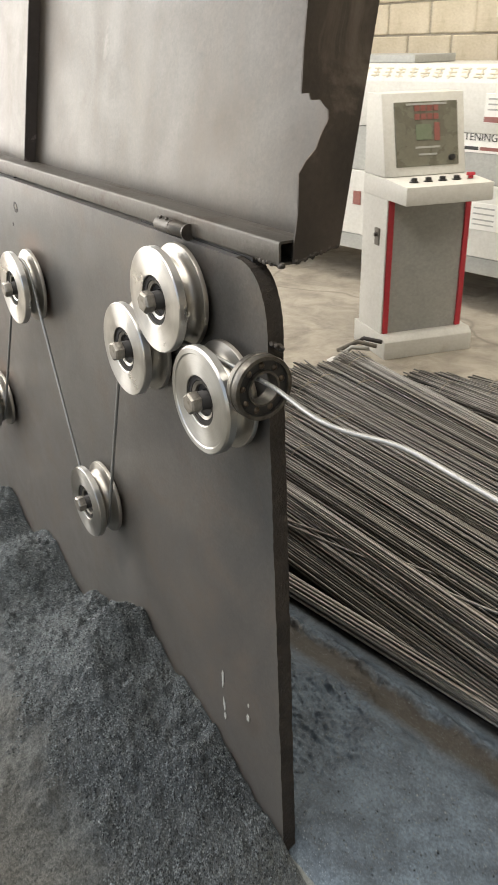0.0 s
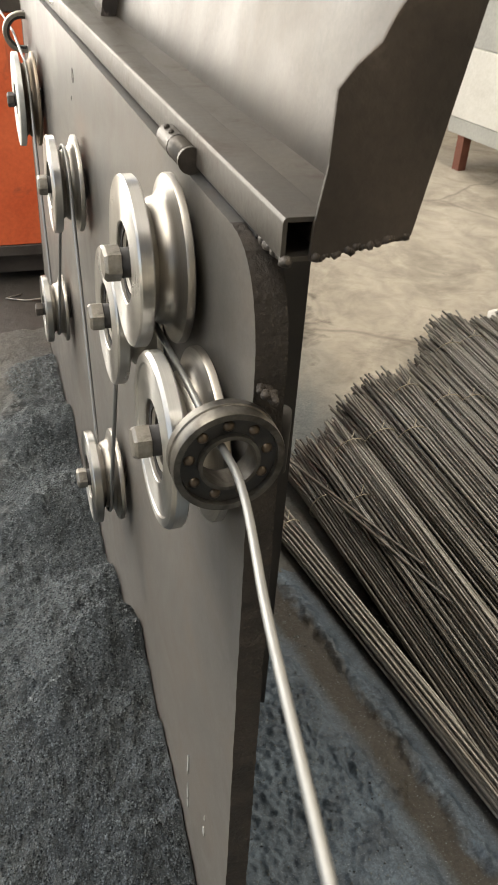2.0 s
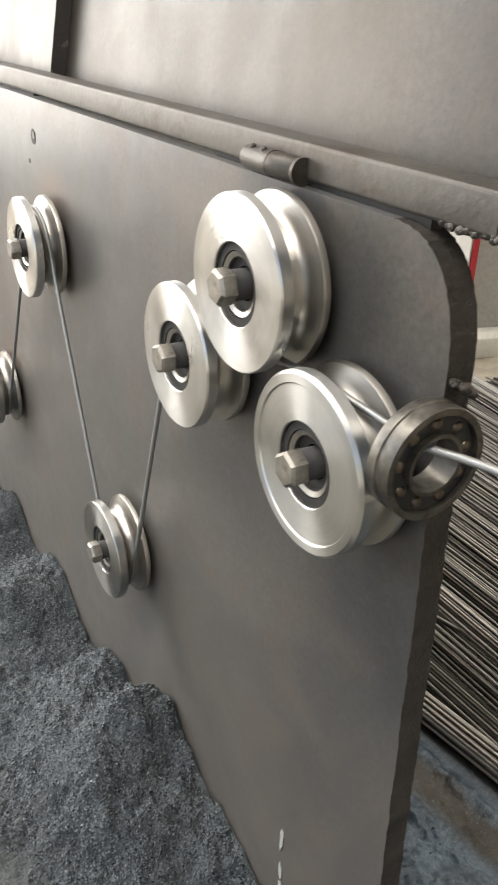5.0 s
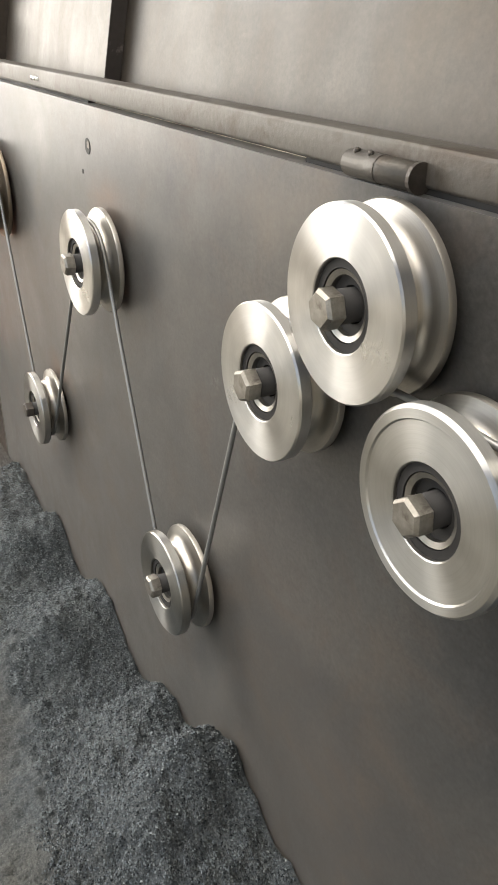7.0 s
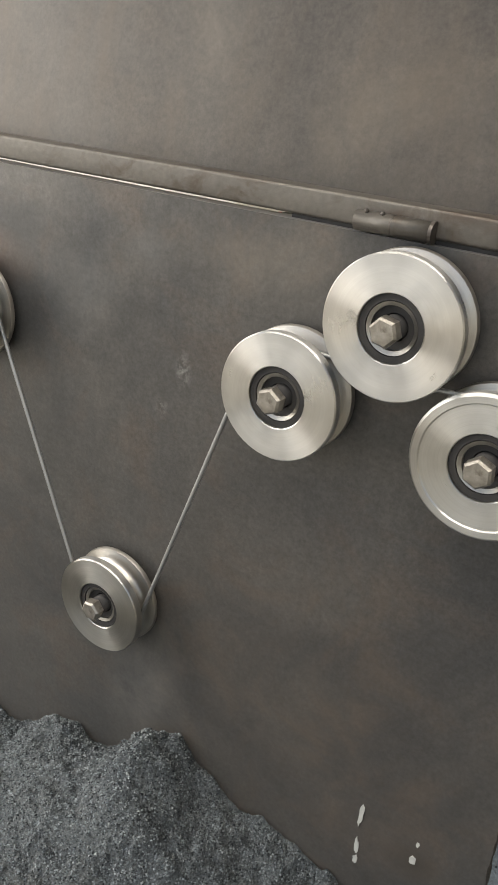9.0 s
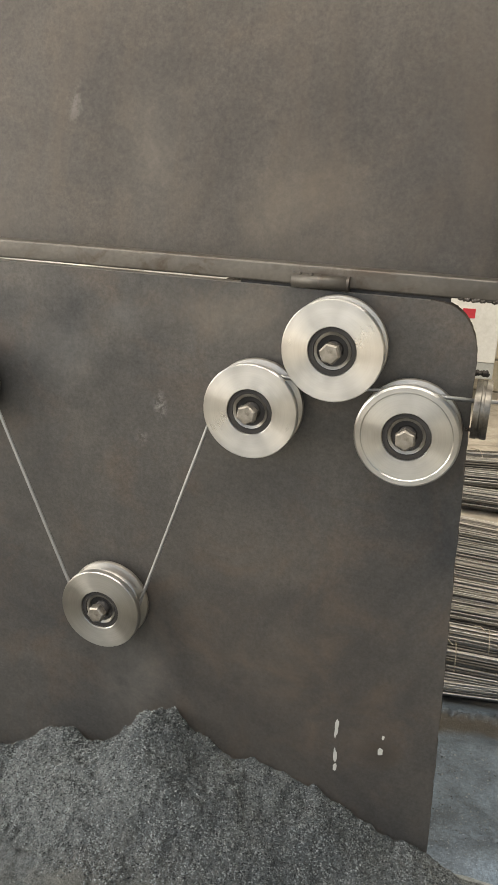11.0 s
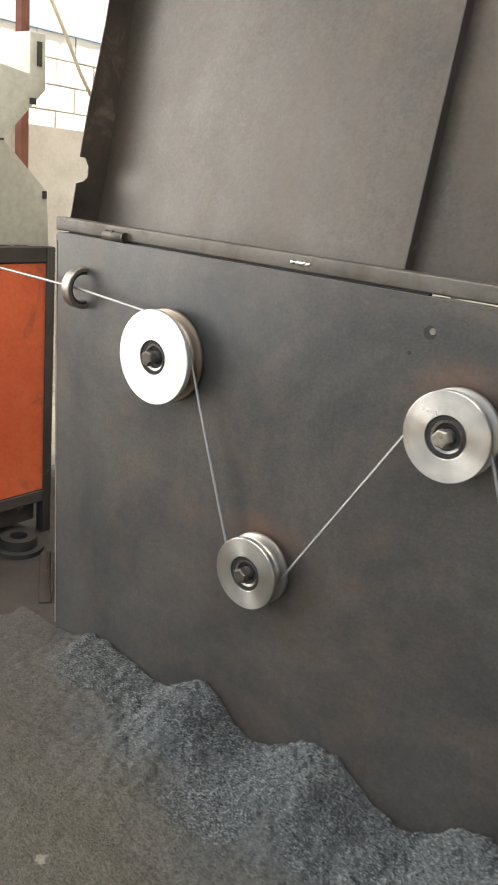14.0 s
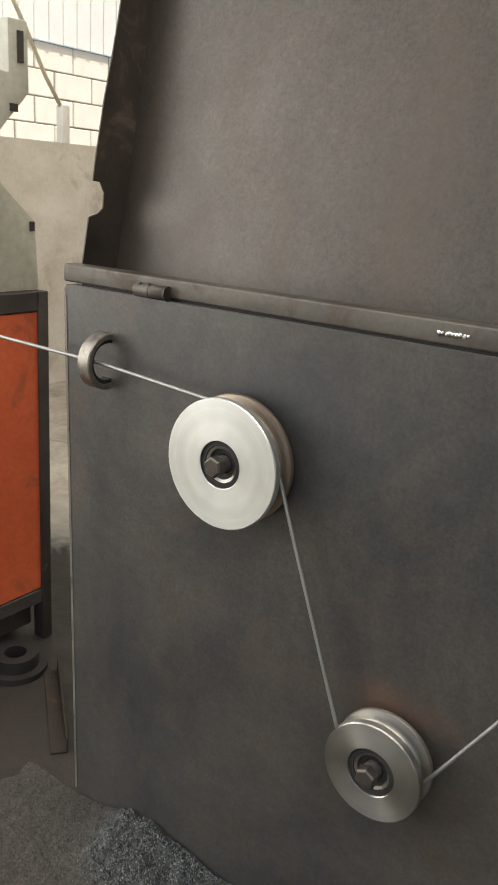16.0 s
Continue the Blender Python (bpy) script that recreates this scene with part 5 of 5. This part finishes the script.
note2 = part("notice", box(-0.1, 0.1, -0.003, 0.003, -0.07, 0.07, 0.002), M_PAPER, machine, "white notice sheet")
note2.matrix_basis = pose(-2.11, -0.010, 0.52)
for zz in (0.04, 0.01, -0.02, -0.045):
    part("notice_line", box(-0.08, 0.05, -0.0045, -0.0028, zz, zz + 0.008), M_GREY, note2)
mark = part("red_mark", box(-0.03, 0.03, -0.003, 0.003, -0.04, 0.04, 0.002), M_PANEL_RED, machine)
mark.matrix_basis = pose(-3.02, -0.010, 0.52)

# meter box on the back wall
meter = thing("meter_box", pose(-2.75, 3.7, 1.47), "grey meter box on a white wall board", "electrical box")
part("board", box(-0.16, 0.34, -0.03, -0.006, -0.03, 0.6, 0.004), M_WHITE, meter)
part("case", box(-0.06, 0.30, -0.12, -0.031, 0.05, 0.45, 0.01), M_GREY, meter, "grey case", 30)
part("case", box(0.36, 0.60, -0.10, -0.006, 0.03, 0.40, 0.01), M_BLACK, meter, "black switch case", 30)

# ---- orange-sided machine at the wire's exit ----
orange = thing("wire_cutting_machine", pose(-2.60, 0.07, FLOOR), "dark steel machine frame with an orange side panel", "machine")
part("panel", box(-0.02, 0.004, -0.265, 0.300, 0.165, 0.955, 0.002), M_ORANGE, orange, "stained orange sheet panel")
for y in (-0.30, 0.297):
    part("upright", box(-0.03, 0.012, y, y + 0.032, 0.0, 1.007, 0.003), M_DARK, orange, "", 30)
part("rail", box(-0.03, 0.010, -0.267, 0.296, 0.957, 1.007, 0.003), M_DARK, orange)
part("rail", box(-0.03, 0.010, -0.267, 0.296, 0.122, 0.163, 0.003), M_DARK, orange)
part("body", box(-0.9, -0.031, -0.29, 0.29, 0.04, 0.99, 0.006), M_DARK, orange)
HOUSE = [(0.02, 1.009), (0.326, 1.009), (0.316, 1.178), (0.154, 1.320), (0.304, 1.476), (0.302, 1.632), (0.245, 1.632), (0.245, 1.515), (0.02, 1.545)]
part("housing", side_wedge(HOUSE, -0.45, -0.02), M_OLIVE, orange, "pale grey-green folded housing", 30)
part("housing_joint", box(-0.45, -0.017, 0.02, 0.153, 1.317, 1.323), M_DARK, orange)
for (y0, z0, y1, z1) in ((0.275, 1.60, 0.27, 1.54), (0.10, 1.36, 0.08, 1.355), (0.245, 1.44, 0.255, 1.43), (0.298, 1.17, 0.30, 1.155)):
    part("oil_stain", box(-0.020, -0.0165, min(y0, y1), max(y0, y1) + 0.012, min(z0, z1), max(z0, z1) + 0.008), M_DARK, orange)
part("roller_arm", box(-0.12, -0.04, -0.22, -0.13, 1.008, 1.12, 0.012), M_RUSTRED, orange, "brown-red roller arm", 30)
part("roller_arm", box(-0.20, -0.06, -0.08, -0.01, 1.008, 1.17, 0.012), M_DARK, orange, "", 30)
entry = part("entry_roller", moved(revolve([(0.008, -0.014), (0.042, -0.014), (0.045, -0.010), (0.036, 0.0), (0.045, 0.010), (0.042, 0.014), (0.008, 0.014)], 40), pose(0, 0, 0, 0, 0, 90)), M_RUSTRED, orange, "worn brown-red entry roller", 35)
entry.matrix_basis = pose(0.0, -0.128, 1.075)
part("hub", tube([(-0.02, 0, 0), (0.02, 0, 0)], 0.010, 16), M_BOLT_DARK, entry, "", 40)
part("bracket", box(-0.03, 0.0, -0.155, -0.10, 1.008, 1.06, 0.006), M_DARK, orange, "", 30)
part("roller", tube([(-0.10, -0.20, 1.14), (-0.10, -0.02, 1.14)], 0.03, 20), M_BOLT_DARK, orange, "", 40)

coupling = thing("pipe_coupling", pose(-2.53, 0.22, FLOOR + 0.001), "black round pipe coupling on the oily floor", "coupling")
part("ring", moved(revolve([(0.03, 0), (0.06, 0), (0.062, 0.01), (0.06, 0.05), (0.03, 0.05)], 28), pose(0, 0, 0, 90, 0, 0)), M_BLACKSTEEL, coupling, "", 35)
part("collar", moved(revolve([(0.03, 0), (0.085, 0), (0.085, 0.016), (0.03, 0.016)], 28), pose(0, 0, 0, 90, 0, 0)), M_BLACKSTEEL, coupling, "", 35)

angle = bmesh.new()
box(0.0, 0.35, -0.020, 0.020, 0.0, 0.004, 0.001, 1, angle)
box(0.0, 0.35, 0.016, 0.020, 0.004, 0.040, 0.001, 1, angle)
angle_ob = part("angle_iron", angle, M_EDGE)
angle_ob.matrix_basis = pose(-2.45, 0.275, FLOOR + 0.001, 0, 0, -38)
tagged(angle_ob, "short rusty angle iron lying on the oily floor", "angle iron")
scrap = part("wire_scrap", tube([(-2.50, -0.06, FLOOR + 0.004), (-2.46, -0.12, FLOOR + 0.010), (-2.44, -0.05, FLOOR + 0.004), (-2.43, 0.02, FLOOR + 0.012)], 0.003, 8), M_REBAR_BRIGHT, None, "", 60)
tagged(scrap, "bent scrap of thin wire on the floor", "wire scrap")

# ---- yard side: post, cable, violet drum, long-handled pliers ----
post = part("steel_post", box(-0.03, 0.03, -0.03, 0.03, 0, 4.5, 0.004), M_RUSTRED)
post.matrix_basis = pose(-4.86, 1.92, FLOOR)
tagged(post, "brown-red painted steel roof post", "post", kind="structure")
cable = thing("hanging_cable", pose(0, 0, 0), "slack tan cable slanting down from the post to a socket", "cable")
part("cord", tube([(-4.86, 1.93, 2.45), (-4.95, 2.30, 2.02), (-5.0, 2.48, 1.80), (-5.02, 2.62, 1.64)], 0.012, 8), M_GOLD, cable, "", 60)
part("socket", box(-5.05, -4.99, 2.60, 2.66, 1.44, 1.66, 0.008), M_PAPER, cable, "small white socket", 30)
drum = part("violet_drum", revolve([(0.0005, 0), (0.2, 0), (0.205, 0.02), (0.2, 0.2), (0.207, 0.22), (0.2, 0.42), (0.2, 0.55), (0.19, 0.56), (0.0005, 0.56)], 40), M_PURPLE, None, "", 35)
drum.matrix_basis = pose(-6.1, -0.50, FLOOR - 0.04, 90, 0, 0)
tagged(drum, "violet plastic drum in the yard", "drum")


def pliers():
    p = thing("pliers", pose(-2.335, -0.268, FLOOR + 0.012, 0, 0, 140), "rusty long-handled pliers with red grips on the floor", "pliers")
    for s in (-1, 1):
        part("handle", tube([(-0.02, 0, 0), (-0.09, 0.012 * s, 0), (-0.22, 0.018 * s, 0)], 0.008, 8), M_RUSTRED, p, "red grip", 60)
        part("jaw", box(-0.01, 0.075, 0.001 if s > 0 else -0.016, 0.016 if s > 0 else -0.001, -0.008, 0.010, 0.004), M_RAIL, p, "", 40)
    part("pivot", tube([(0, 0, -0.01), (0, 0, 0.013)], 0.011, 14), M_BOLT_DARK, p, "", 40)


pliers()


# ---- what moves ----
TAIL_AT = (0.02, 0.06, 0.10, 0.14, 0.18, 0.23, 0.30)      # metres from the bearing
TAIL = [(0.0, 0, -9, -9, -6, 10, 26, -3), (0.5, -5, -6, -9, -4, 22, 26, 4), (1.0, -2, -8, -9, -4, 25, 17, 13), (1.5, 3, -4, -8, -10, 19, 16, 10),
        (2.0, 2, -8, -11, -12, -10, -9, -9), (2.5, -6, -8, -11, -14, -15, -17, -19), (3.0, -9, -9, -7, -7, -7, -8, -10),
        (3.5, -8, -2, -2, -2, -1, -1, -1), (4.0, 20, 4, 8, 12, 12, 12, 12), (4.5, 26, 12, 12, 12, 12, 12, 12), (5.0, 26, 14, 14, 14, 14, 14, 14), (16.0, 26, 14, 14, 14, 14, 14, 14)]


def tail_heading(t, s):
    """The wire's heading in degrees, s metres from the bearing."""
    for a, b in zip(TAIL, TAIL[1:]):
        if t <= b[0] + 1e-6:
            u = (t - a[0]) / (b[0] - a[0])
            row = [(1 - u) * p + u * q for p, q in zip(a[1:], b[1:])]
            break
    return float(np.interp(s, TAIL_AT, row))


WIRE_SPEED = 0.88


def motions():
    rows = [[] for _ in tail_pieces]
    times = [k * 0.1 for k in range(53)] + [7.5, 10.0, 13.0, 16.0]
    for t in times:
        x = y = 0.0
        for k in range(len(tail_pieces)):
            h = tail_heading(t, (k + 0.5) * TAIL_STEP)
            rows[k].append((t, pose(x, y, 0, 0, 0, h)))
            x, y = x + TAIL_STEP * math.cos(radians(h)), y + TAIL_STEP * math.sin(radians(h))
    for piece, r in zip(tail_pieces, rows):
        walk(piece, r)
    for (sheave, (x, z, r, style, _)), sense in zip(zip([s for _, s in SHEAVES], PULLEYS), (-1, 1, 1, -1, 1, -1, 1)):
        rate = math.degrees(WIRE_SPEED / (r - GROOVE))          # a turn for each wrap of wire drawn through
        walk(sheave, [(0.1 * k, pose(0, 0, 0, 0, -sense * rate * (0.1 * k - 15.6), 0)) for k in range(161)])


motions()
